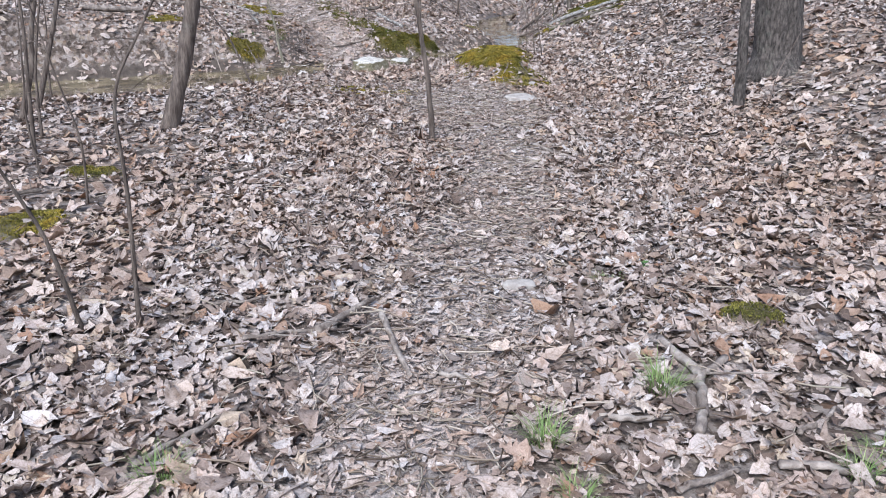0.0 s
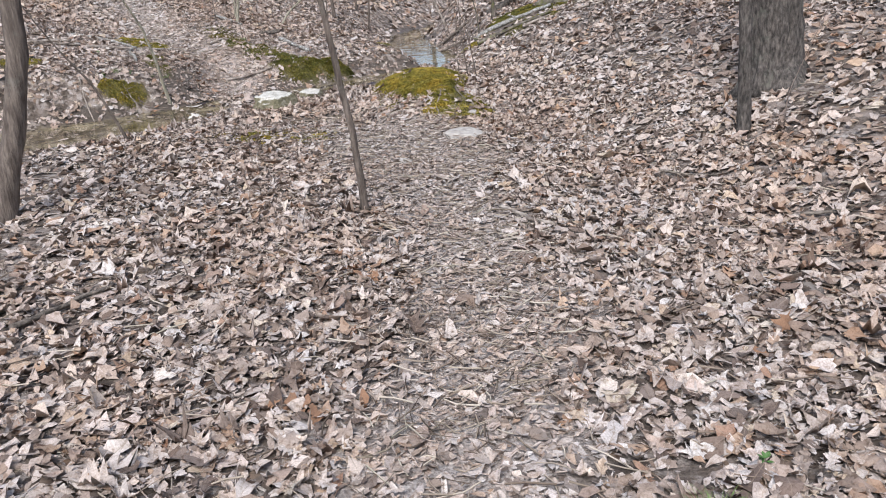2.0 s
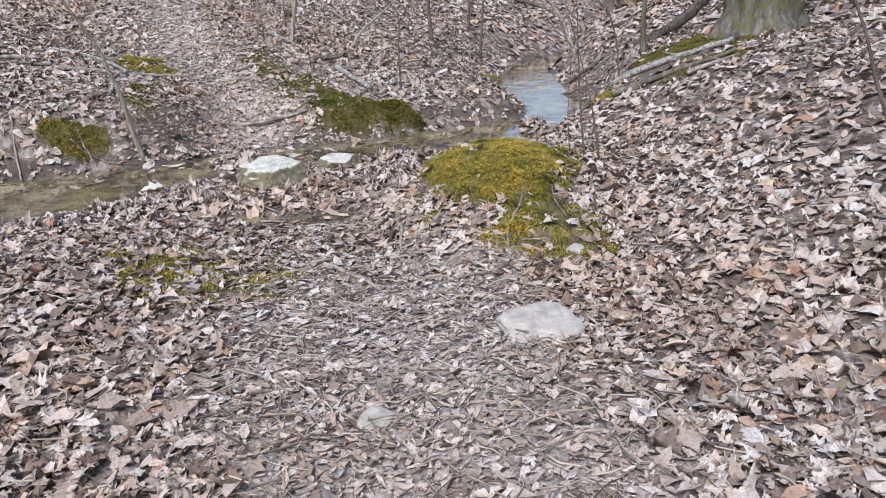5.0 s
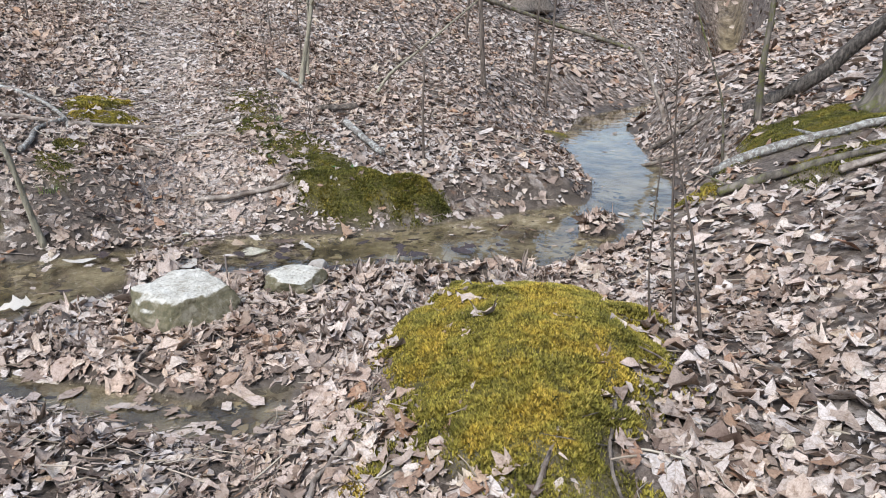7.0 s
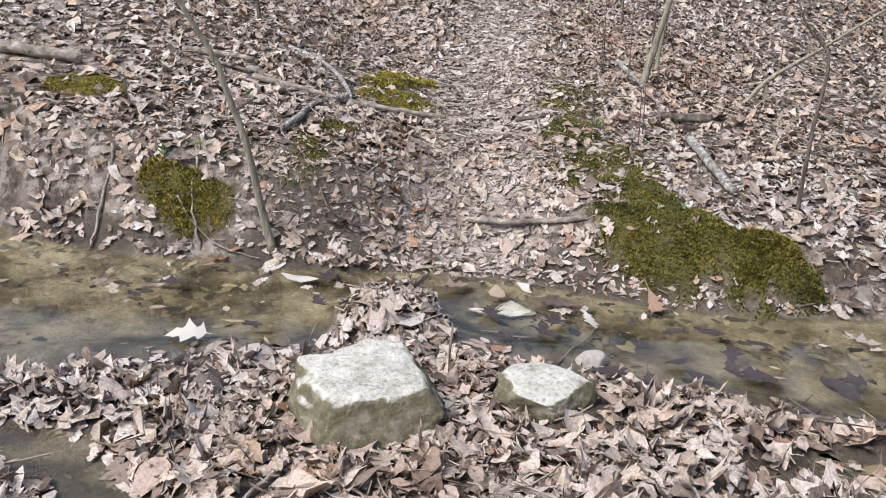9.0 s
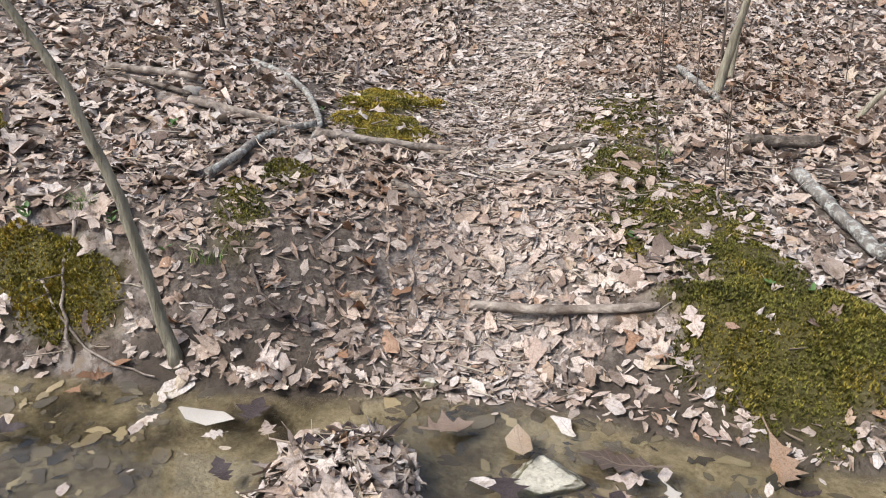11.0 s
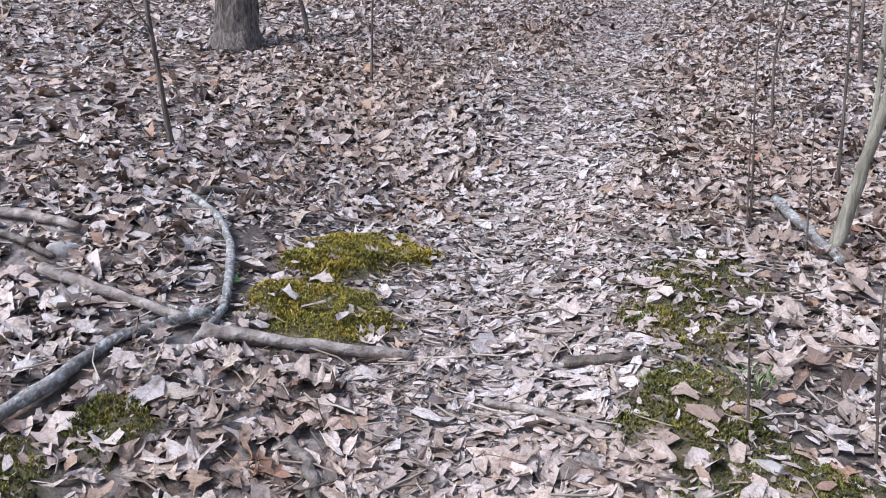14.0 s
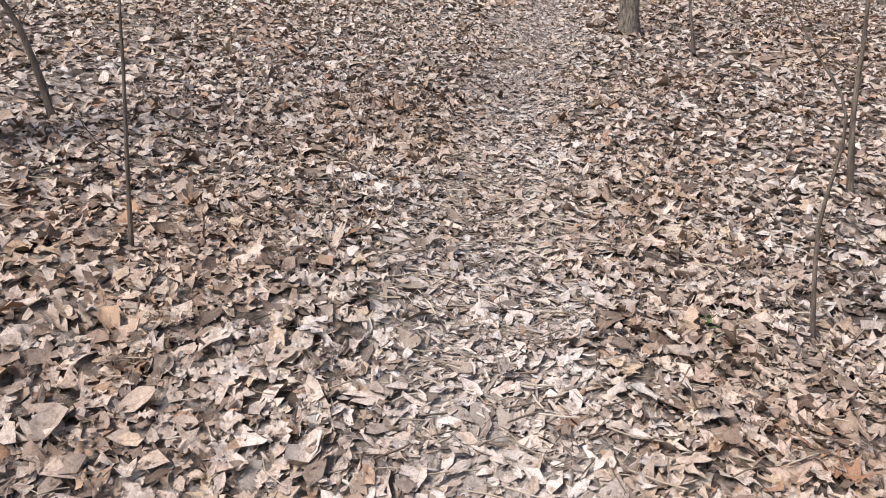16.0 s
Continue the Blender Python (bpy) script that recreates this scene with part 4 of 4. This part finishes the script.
# ---- dead leaves ----
def leaf_shape(kind):
    """Stations along the midrib: how far along, and the half widths left and right."""
    if kind == "oak_fine":
        return [(-.20, .007, .007), (0, .012, .012), (.16, .10, .08), (.24, .19, .16), (.32, .09, .10), (.44, .26, .24), (.54, .12, .13), (.66, .29, .27), (.77, .13, .14), (.87, .17, .15), (1, .03, .03)]
    if kind == "maple_fine":
        return [(-.25, .007, .007), (0, .03, .03), (.05, .22, .20), (.11, .37, .34), (.16, .20, .21), (.24, .17, .18), (.36, .33, .30), (.47, .47, .44), (.52, .27, .25), (.60, .15, .16), (.72, .20, .18), (.82, .10, .11), (1, .01, .01)]
    if kind == "oak":
        return [(0, .02, .02), (.22, .19, .17), (.36, .09, .10), (.56, .28, .26), (.74, .12, .13), (1, .06, .06)]
    if kind == "maple":
        return [(0, .05, .05), (.12, .34, .31), (.27, .18, .20), (.50, .42, .43), (.64, .17, .17), (1, .01, .01)]
    if kind == "beech":
        return [(0, .02, .02), (.28, .23, .22), (.66, .24, .23), (1, .01, .01)]
    if kind == "torn":
        return [(0, .12, .05), (.30, .27, .13), (.62, .16, .28), (1, .08, .10)]
    if kind == "shred":
        return [(0, .04, .02), (.5, .12, .09), (1, .03, .05)]
    if kind == "chip":
        return [(0, .12, .08), (.5, .30, .24), (1, .10, .16)]
    return [(0, .05, .04), (.35, .30, .24), (.7, .26, .30), (1, .05, .06)]


def leaf_arrays(kind, along, across, curl, size, crumple=None):
    """Vertices (leaves, points, 3) of curled leaves of one kind, and the quads of one leaf."""
    st = leaf_shape(kind)
    u = np.array([p[0] for p in st]) - .5
    k = len(st)
    px = np.stack([u, u - .03, u - .03], 1).ravel()
    py = np.array([(0, p[1], -p[2]) for p in st]).ravel()
    n = len(size)
    X, Y = px[None] * size[:, None], py[None] * size[:, None]
    Z = along[:, None] * (px[None] ** 2 - .08) * size[:, None] + across[:, None] * (np.abs(py[None]) ** 1.5 * 1.8) * size[:, None] + curl[:, None] * px[None] * py[None] * size[:, None] * 2
    if crumple is not None:
        X, Y, Z = X + crumple[0][:, :3 * k] * size[:, None] * .035, Y + crumple[1][:, :3 * k] * size[:, None] * .035, Z + crumple[2][:, :3 * k] * size[:, None] * .05
    quads = []
    for j in range(k - 1):
        a, b = 3 * j, 3 * (j + 1)
        quads += [(a, b, b + 1, a + 1), (a, a + 2, b + 2, b)]
    return np.stack([X, Y, Z], 2), np.array(quads), px + .5, np.abs(py)


def strew(name, x, y, size, kinds, rng, label, lift=.008, tilt=.19, curl=1.0, material=None, sunk=False):
    """Leaves lying at those places, tilted and curled at random, as one mesh."""
    allv, allf, base, marks = [], [], 0, ([], [])
    which = rng.integers(0, len(kinds), len(x))
    e = .05
    gx, gy = (height(x + e, y) - height(x - e, y)) / (2 * e), (height(x, y + e) - height(x, y - e)) / (2 * e)
    z = height(x, y)
    wet = z < WATER
    z = z + .004 if sunk else np.maximum(z, WATER + .002) + .02 * mossy(x, y)
    for i, kind in enumerate(kinds):
        s = which == i
        n = int(s.sum())
        if not n:
            continue
        bold = curl * np.where(rng.uniform(0, 1, n) < .28, 1.6, .95)
        V, Q, run, off = leaf_arrays(kind, rng.normal(.1, .6, n) * bold, rng.normal(.15, .42, n) * bold, rng.normal(0, .45, n) * bold, size[s], rng.normal(0, 1, (3, n, 45)))
        flat = np.where(wet[s], .15, 1.0)
        V[:, :, 2] *= flat[:, None]
        a = rng.uniform(0, 2 * np.pi, n)
        tx, ty = -gx[s] + rng.normal(0, tilt, n) * flat, -gy[s] + rng.normal(0, tilt, n) * flat
        N = np.stack([tx, ty, np.ones(n)], 1)
        N /= np.linalg.norm(N, axis=1)[:, None]
        A = np.stack([np.cos(a), np.sin(a), np.zeros(n)], 1)
        A -= (A * N).sum(1)[:, None] * N
        A /= np.linalg.norm(A, axis=1)[:, None]
        B = np.cross(N, A)
        P = V[:, :, :1] * A[:, None] + V[:, :, 1:2] * B[:, None] + V[:, :, 2:] * N[:, None]
        P[:, :, 0] += x[s][:, None]
        P[:, :, 1] += y[s][:, None]
        P[:, :, 2] += (z[s] + (lift + rng.uniform(0, 1, n) ** 2 * .022) * flat + .10 * size[s] * np.hypot(tx + gx[s], ty + gy[s]))[:, None]
        allv.append(P.reshape(-1, 3))
        marks[0].append(np.tile(run, n))
        marks[1].append(np.tile(off, n))
        allf.append((Q[None] + (base + np.arange(n) * V.shape[1])[:, None, None]).reshape(-1, 4))
        base += n * V.shape[1]
    ob = mesh_from(name, np.concatenate(allv), np.concatenate(allf), material or M_LITTER, shade=True)
    for key, v in zip(("run", "off"), marks):
        ob.data.attributes.new(key, "FLOAT", "POINT").data.foreach_set("value", np.concatenate(v).astype(np.float32))
    return tagged(ob, label, "leaf litter", kind="stuff")


def scatter(rng, box, density):
    n = int((box[1] - box[0]) * (box[3] - box[2]) * density)
    return rng.uniform(box[0], box[1], n), rng.uniform(box[2], box[3], n)


KEEP_CLEAR = [(-1.10, 11.64, .27, .25), (-.65, 12.1, .22, .18), (.82, 8.93, .24, .2), (.41, 3.64, .12, .1)]


def bare(x, y):
    """How much of the ground shows no loose leaves."""
    s, w = off_line(CREEK, x, y)
    z = height(x, y, False)
    water = np.where(z < WATER + .004, np.where(np.abs(s) - w < .05, .985, .84), 0)
    soil = soil_shown(x, y)
    mud = np.where((z >= WATER + .004) & (np.abs(s) - w < .3) & (s > 0), .45 * smooth((lumps(x, y, .5, 4) - .3) / .3), 0)
    t = trodden(x, y) * np.where(y > 10.2, 1.1, .97)
    wood = np.zeros(np.shape(x))
    for name, pts, r, *_ in STICKS:
        wood = np.maximum(wood, .97 * (np.abs(off_line(pts, x, y)[0]) < r + .025))
    for cx, cy, rx, ry in KEEP_CLEAR:
        wood = np.maximum(wood, 1.0 * (oval(x, y, cx, cy, rx, ry) < 1))
    return np.clip(np.maximum.reduce([water, mud, soil, t, np.clip(1.35 * mossy(x, y), 0, .96), wood]), 0, .985)


rng = np.random.default_rng(7)
KINDS = ["oak", "oak", "maple", "maple", "beech", "torn", "plain", "chip"]


def litter_zone(name, box, density, lo, hi, sizes, kinds, label, **more):
    x, y = scatter(rng, box, density)
    t = np.abs(off_line(TRAIL, x, y)[0])
    keep = (t >= lo) & (t < hi) & (rng.uniform(0, 1, len(x)) > bare(x, y))
    x, y = x[keep], y[keep]
    size = sizes[0] * np.clip(np.exp(rng.normal(0, sizes[1], len(x))), .4, 1.9)
    strew(name, x, y, size, kinds, rng, label, **more)


FINE = ["oak_fine", "maple_fine", "oak_fine", "maple_fine", "beech", "torn", "plain"]
litter_zone("leaf_litter", (-7.0, 2.4, 1.4, 19), 620, 0, 1.35, (.072, .36), FINE, "thick litter of curled dry oak and maple leaves", tilt=.21, curl=.85)
litter_zone("leaf_litter", (-8.5, 3.6, 1.5, 19), 560, 1.35, 2.5, (.068, .38), KINDS, "thick litter of curled dry oak and maple leaves", tilt=.22)
litter_zone("leaf_litter", (-9, -2, 19, 22), 420, 0, 2.5, (.072, .36), ["oak", "beech", "torn", "plain"], "dry brown leaf litter beside the rising path", tilt=.22)
litter_zone("leaf_litter", (-10, 6, 2.2, 24), 235, 2.5, 5.5, (.077, .40), ["oak", "beech", "torn", "chip"], "dry brown leaf litter on the slopes beside the path", tilt=.24)
litter_zone("leaf_litter", (-14, 0, 22, 37), 130, 0, 5.5, (.10, .3), ["chip"], "dry leaf litter beside the rising path")
litter_zone("leaf_litter", (-15, -10, 12, 22), 160, 2.5, 5.5, (.085, .35), ["torn", "chip", "chip"], "dry leaf litter on the upper slope")
litter_zone("leaf_litter", (-20, 12, 6, 46), 62, 5.5, 12, (.128, .3), ["chip"], "far dry leaf litter under the trees")
litter_zone("leaf_litter", (-30, 24, 12, 56), 16, 12, 32, (.23, .25), ["chip"], "far dry leaf litter under the trees")
litter_zone("leaf_scraps", (-7.5, 3.0, 1.4, 19), 700, 0, 1.4, (.030, .42), ["chip", "shred", "chip"], "small torn scraps of dry leaves among the litter", tilt=.35)
litter_zone("leaf_scraps", (-7.5, 3.6, 1.4, 19), 230, 1.4, 2.4, (.034, .35), ["chip", "shred"], "small torn scraps of dry leaves among the litter", tilt=.35)
litter_zone("leaf_drift", (-2.3, .75, 10.95, 12.75), 330, 0, 3, (.08, .32), FINE, "crumpled pale leaves heaped on the wet bar between two channels", tilt=.34, curl=1.25, lift=.02, material=M_BLEACHED)
litter_zone("leaf_drift", (-2.9, .1, 10.3, 11.0), 130, 0, 3, (.08, .32), FINE, "crumpled pale leaves lying along the wet side channel", tilt=.3, curl=1.1, lift=.02, material=M_BLEACHED)
litter_zone("leaf_drift", (.65, 1.35, 13.4, 14.3), 420, 0, 5, (.075, .3), FINE, "heap of sodden leaves dammed up in the creek", tilt=.4, curl=1.3, lift=.02)


def build_crumbs():
    """Trodden leaf scraps and tiny twigs on the path."""
    x, y = scatter(rng, (-8.5, 2.0, 1.4, 27), 2600)
    t, soil = trodden(x, y), soil_shown(x, y)
    t = t * (1 - .3 * soil) * np.where(y > 19, .6, 1)
    pick = rng.uniform(0, 1, len(x))
    dry = height(x, y, False) > WATER
    for name, keep, size, material, label in (
            ("leaf_crumbs", (pick < t) & dry, .034, M_BLEACHED, "pale trodden scraps of dry leaves on the path"),
            ("leaf_crumbs", (pick > 1 - .55 * soil) & dry & (pick >= t), .027, M_LITTER, "small leaf scraps on bare brown earth")):
        px, py = x[keep], y[keep]
        wide = size * np.clip(np.exp(rng.normal(0, .45, len(px))), .35, 2.4) * np.where(py > 10.2, 1.3, 1.0)
        strew(name, px, py, wide, ["chip", "shred", "chip", "shred"], rng, label, lift=.003, tilt=.14, curl=.7, material=material)
    x, y = scatter(rng, (-6.5, 3.6, 1.4, 18), 230)
    keep = (height(x, y, False) > WATER) & (np.abs(off_line(TRAIL, x, y)[0]) < 3) & (rng.uniform(0, 1, len(x)) < .2 + .8 * trodden(x, y))
    x, y = x[keep], y[keep]
    n = len(x)
    a, ln, r = rng.uniform(0, np.pi, n), rng.uniform(.03, .17, n), rng.uniform(.0012, .0034, n)
    z = height(x, y) + .012 + .03 * rng.uniform(0, 1, n)
    way = np.stack([np.cos(a), np.sin(a), rng.normal(0, .12, n)], 1)
    across = np.stack([-np.sin(a), np.cos(a), np.zeros(n)], 1)
    mid = np.stack([x, y, z], 1)
    P = []
    for f in (-.5, .1, .5):
        c = mid + way * (ln * f)[:, None] + across * (rng.normal(0, .08, n) * ln)[:, None]
        P += [c + across * r[:, None], c - across * r[:, None], c + np.array([0, 0, 1.8]) * r[:, None]]
    P = np.stack(P, 1)
    Q = np.array([(j * 3 + a, j * 3 + b, j * 3 + 3 + b, j * 3 + 3 + a) for j in (0, 1) for a, b in ((0, 1), (1, 2), (2, 0))])
    F = (Q[None] + (np.arange(n) * 9)[:, None, None]).reshape(-1, 4)
    tagged(mesh_from("twig_litter", P.reshape(-1, 3), F, M_CHIPS), "small broken twigs scattered over the forest floor", "twigs", kind="stuff")


build_crumbs()
M_SUNK = island_tones("sunken_leaves", [(0, (.03, .024, .02)), (.5, (.085, .065, .045)), (.85, (.19, .15, .095)), (1, (.30, .24, .15))], .6)
x, y = scatter(rng, (-5.5, 1.9, 9.8, 20), 230)
deep = (height(x, y, False) < WATER - .01) & (lumps(x, y, .5, 17) > .35)
strew("sunken_leaves", x[deep], y[deep], rng.uniform(.02, .10, int(deep.sum())), ["plain", "torn", "oak"], rng, "dark sodden leaf scraps on the creek bed", .002, .1, .4, M_SUNK, True)


def build_moss(i):
    cx, cy, rx, ry, turn, tone, closed = MOSSES[i]
    area = 4 * max(rx, ry) ** 2 * 1.7
    near = 15000 if cy < 15.5 else 2500
    n = int(area * near * (2.6 if i == 0 else 1.6))
    x, y = cx + rng.uniform(-1.3, 1.3, n) * max(rx, ry), cy + rng.uniform(-1.3, 1.3, n) * max(rx, ry)
    keep = rng.uniform(0, 1, n) < mossy(x, y, i)
    x, y = x[keep], y[keep]
    n = len(x)
    if not n:
        return
    m = mossy(x, y)
    z = height(x, y) + moss_rise(x, y, m) + .001
    tall = rng.uniform(.005, .012, n) * (.5 + lumps(x, y, .09, 11)) * (1.35 if i in (0, 2, 3, 7, 8) else 1)
    P = []
    for k in range(3):
        a = rng.uniform(0, 2 * np.pi, n)
        out = np.stack([np.cos(a), np.sin(a), np.zeros(n)], 1)
        side = np.stack([-np.sin(a), np.cos(a), np.zeros(n)], 1)
        c = np.stack([x, y, z], 1)
        w = (tall * .34)[:, None]
        tip = c + out * (tall * rng.uniform(.3, 1.1, n))[:, None] + np.array([0, 0, 1]) * tall[:, None]
        P += [c - side * w, c + side * w, tip]
    P = np.stack(P, 1)
    Q = np.array([(3 * k, 3 * k + 1, 3 * k + 2) for k in range(3)])
    F = (Q[None] + (np.arange(n) * 9)[:, None, None]).reshape(-1, 3)
    word = "bright yellow-green moss cushion on the hump" if tone > .8 else "olive-green moss patch among dead leaves"
    tagged(mesh_from("moss_patch", P.reshape(-1, 3), F, M_MOSS if tone > .5 else M_MOSS_DARK), word, "moss", "moss patches", "stuff")


for i in range(len(MOSSES)):
    build_moss(i)


# ---- single leaves that can be told apart ----
def single_leaf_mesh(kind, seed, material=None):
    r = np.random.default_rng(seed)
    V, Q, run, off = leaf_arrays(kind, r.normal(.15, .3, 1), r.normal(.1, .25, 1), r.normal(0, .25, 1), np.array([1.0]), r.normal(0, .3, (3, 1, 45)))
    me = bpy.data.meshes.new("fallen_leaf")
    me.from_pydata([tuple(p) for p in V[0]], [], [tuple(int(c) for c in q) for q in Q])
    me.polygons.foreach_set("use_smooth", np.ones(len(me.polygons), bool))
    me.materials.append(material or M_LEAF)
    for key, v in (("run", run), ("off", off)):
        me.attributes.new(key, "FLOAT", "POINT").data.foreach_set("value", v.astype(np.float32))
    return me


M_ORANGE = plain_rough("rusty_leaf", (.17, .085, .045), (.38, .22, .13), 40, .7)
M_WET = plain_rough("wet_dark_leaf", (.035, .026, .026), (.10, .075, .07), 40, .25)
M_PALE = plain_rough("bleached_leaf", (.46, .41, .35), (.68, .62, .54), 60, .7)
LEAF_MESHES = [single_leaf_mesh(k, s) for s, k in enumerate(["oak_fine", "maple_fine", "beech", "oak_fine", "maple_fine", "torn"])]


ORANGE_MESHES = [single_leaf_mesh(k, 20 + i, M_ORANGE) for i, k in enumerate(["oak_fine", "maple_fine", "torn"])]
WET_MESHES = [single_leaf_mesh(k, 30 + i, M_WET) for i, k in enumerate(["oak_fine", "maple_fine", "beech"])]
PALE_MESHES = [single_leaf_mesh(k, 40 + i, M_PALE) for i, k in enumerate(["oak_fine", "maple_fine", "beech"])]


def fallen_leaf(x, y, size, j, turn, label, tilt=(0, 0), meshes=LEAF_MESHES):
    ob = new("fallen_leaf", meshes[j])
    z = max(h1(x, y), WATER) + .018 + .03 * size
    ob.matrix_world = pose(x, y, z, tilt[0], tilt[1], turn) @ Matrix.Diagonal((size, size, size, 1))
    return tagged(ob, label, "leaf", "fallen leaves")


fallen_leaf(-2.24, 12.40, .20, 2, 20, "large pale dry leaf floating at the creek bank", (0, 0), PALE_MESHES)
fallen_leaf(-1.42, 12.93, .17, 2, 130, "smooth oval leaf at the water's edge")
fallen_leaf(-1.15, 13.02, .22, 0, 200, "tan lobed oak leaf on wet silt")
fallen_leaf(-1.62, 12.86, .15, 1, 60, "pale crumpled leaf at the water's edge")
fallen_leaf(-.78, 13.32, .20, 3, 300, "dry lobed oak leaf below the mossy bank", (35, 10))
fallen_leaf(.10, 13.60, .13, 1, 20, "small pale leaf floating on the creek")
prng = random.Random(78)
for cx, cy, count, wide in ((-2.23, 13.1, 13, .16), (-2.75, 12.32, 5, .10), (-.28, 4.38, 5, .10), (-.14, 5.65, 5, .14), (1.53, 4.41, 3, .08), (.42, 10.45, 4, .10), (-5.1, 16.0, 6, .3), (-1.2, 11.45, 3, .1)):
    for _ in range(count):
        fallen_leaf(cx + prng.gauss(0, wide), cy + prng.gauss(0, wide), prng.uniform(.07, .115), prng.randrange(3), prng.uniform(0, 360),
                    "curled rusty orange leaf lying on pale litter", (prng.gauss(0, 25), prng.gauss(0, 25)), ORANGE_MESHES)
for _ in range(34):
    f = prng.random()
    fallen_leaf(-2.6 + 3.0 * f + prng.gauss(0, .12), 12.05 + 1.1 * f + prng.gauss(0, .22), prng.uniform(.09, .16), prng.randrange(3), prng.uniform(0, 360),
                "wet dark leaf lying in the shallow creek", (prng.gauss(0, 4), prng.gauss(0, 4)), WET_MESHES)
for _ in range(12):
    f = prng.random()
    fallen_leaf(-2.3 + 2.0 * f + prng.gauss(0, .3), 11.5 + .8 * f + prng.gauss(0, .3), prng.uniform(.10, .17), prng.randrange(3), prng.uniform(0, 360),
                "bleached pale leaf on wet litter beside the creek", (prng.gauss(0, 12), prng.gauss(0, 12)), PALE_MESHES)
prng = random.Random(77)
for i in range(170):
    while True:
        y = prng.uniform(1.6, 17.5)
        k = next(j for j in range(len(TRAIL) - 1) if TRAIL[j][1] <= y <= TRAIL[j + 1][1])
        a, b = TRAIL[k], TRAIL[k + 1]
        x = a[0] + (b[0] - a[0]) * (y - a[1]) / (b[1] - a[1]) + prng.gauss(0, 1.1)
        if prng.random() > float(bare(arr([x]), arr([y]))[0]) * .8 and h1(x, y) > WATER:
            break
    kind = prng.randrange(6)
    word = ("lobed dry oak leaf lying on leaf litter", "pointed dry maple leaf lying on leaf litter", "smooth oval dry leaf lying on leaf litter", "lobed dry oak leaf lying on leaf litter",
            "pointed dry maple leaf lying on leaf litter", "torn dry leaf lying on leaf litter")[kind]
    fallen_leaf(x, y, prng.uniform(.08, .125), kind, prng.uniform(0, 360), word, (prng.gauss(0, 12), prng.gauss(0, 12)))


# ---- green seedlings ----
def seedling(x, y, size, leaves, seed, label):
    rnd = random.Random(seed)
    root = new("seedling")
    root.location = (x, y, h1(x, y) + .005)
    tagged(root, label, "seedling", "green seedlings")
    V, Q, _, _ = leaf_arrays("beech", np.array([.3]), np.array([.4]), np.array([0.0]), np.array([1.0]))
    for _ in range(leaves):
        a, s = rnd.uniform(0, 360), size * rnd.uniform(.4, .8)
        m = pose(0, 0, rnd.uniform(.01, .05), 0, rnd.uniform(-50, -10), a) @ Matrix.Translation((s * .6, 0, 0)) @ Matrix.Diagonal((s, s, s, 1))
        part("leaf", ([m @ Vector(p) for p in V[0]], [tuple(int(c) for c in q) for q in Q]), M_GREEN, root)
    return root


for i, (x, y, size, leaves) in enumerate([(-3.28, 12.36, .07, 9), (-3.53, 13.15, .06, 6), (-3.0, 12.54, .05, 7), (-1.54, 13.84, .045, 6), (-1.02, 13.83, .05, 4), (-.9, 13.89, .05, 4),
                                          (-3.24, 17.03, .06, 6), (1.02, 3.78, .045, 7), (-3.35, 13.9, .045, 5), (-2.75, 12.6, .05, 5)]):
    seedling(x, y, size, leaves, 500 + i, "small green leafy seedling among dead leaves")


# ---- grass ----
M_GRASS = island_tones("spring_grass", [(0, (.12, .17, .05)), (.6, (.22, .32, .10)), (1, (.36, .40, .18))], .6)


def grass_tuft(x, y, wide, tall, blades, seed):
    """A tuft of thin arching blades."""
    r = random.Random(seed)
    root = new("grass_tuft")
    root.location = (x, y, h1(x, y))
    tagged(root, "small tuft of fresh green grass beside the path", "grass", "grass tufts")
    v, f = [], []
    for _ in range(blades):
        a, d, k = r.uniform(0, 6.283), wide * r.random() ** .7, len(v)
        base = Vector((math.cos(a) * d, math.sin(a) * d, 0))
        b = a + r.gauss(0, .8)
        out, h, w = Vector((math.cos(b), math.sin(b), 0)), tall * r.uniform(.45, 1.1), .0022 * r.uniform(.7, 1.3)
        across = Vector((-out.y, out.x, 0)) * w
        for u in (0, .4, .75, 1):
            p = base + out * (h * .75 * u * u) + Vector((0, 0, h * (u - .28 * u * u)))
            v += [p - across * (1.05 - u), p + across * (1.05 - u)]
        f += [(k + 2 * j, k + 2 * j + 1, k + 2 * j + 3, k + 2 * j + 2) for j in range(3)]
    part("blades", (v, f), M_GRASS, root)


for i, (x, y, wide, tall, blades) in enumerate([(.36, 2.33, .05, .09, 60), (.81, 2.64, .055, .10, 70), (-.80, 2.16, .07, .07, 60), (1.30, 2.2, .06, .07, 40), (1.42, 2.3, .06, .06, 35), (.80, 3.62, .07, .05, 45),
                                                (.42, 2.05, .05, .07, 45), (-3.16, 12.52, .05, .06, 40), (-2.62, 12.68, .06, .06, 30), (-1.96, 14.42, .07, .06, 40), (-1.82, 14.62, .08, .05, 40), (-1.70, 14.1, .06, .05, 30)]):
    grass_tuft(x, y, wide, tall * 1.5, int(blades * 1.7), 700 + i)
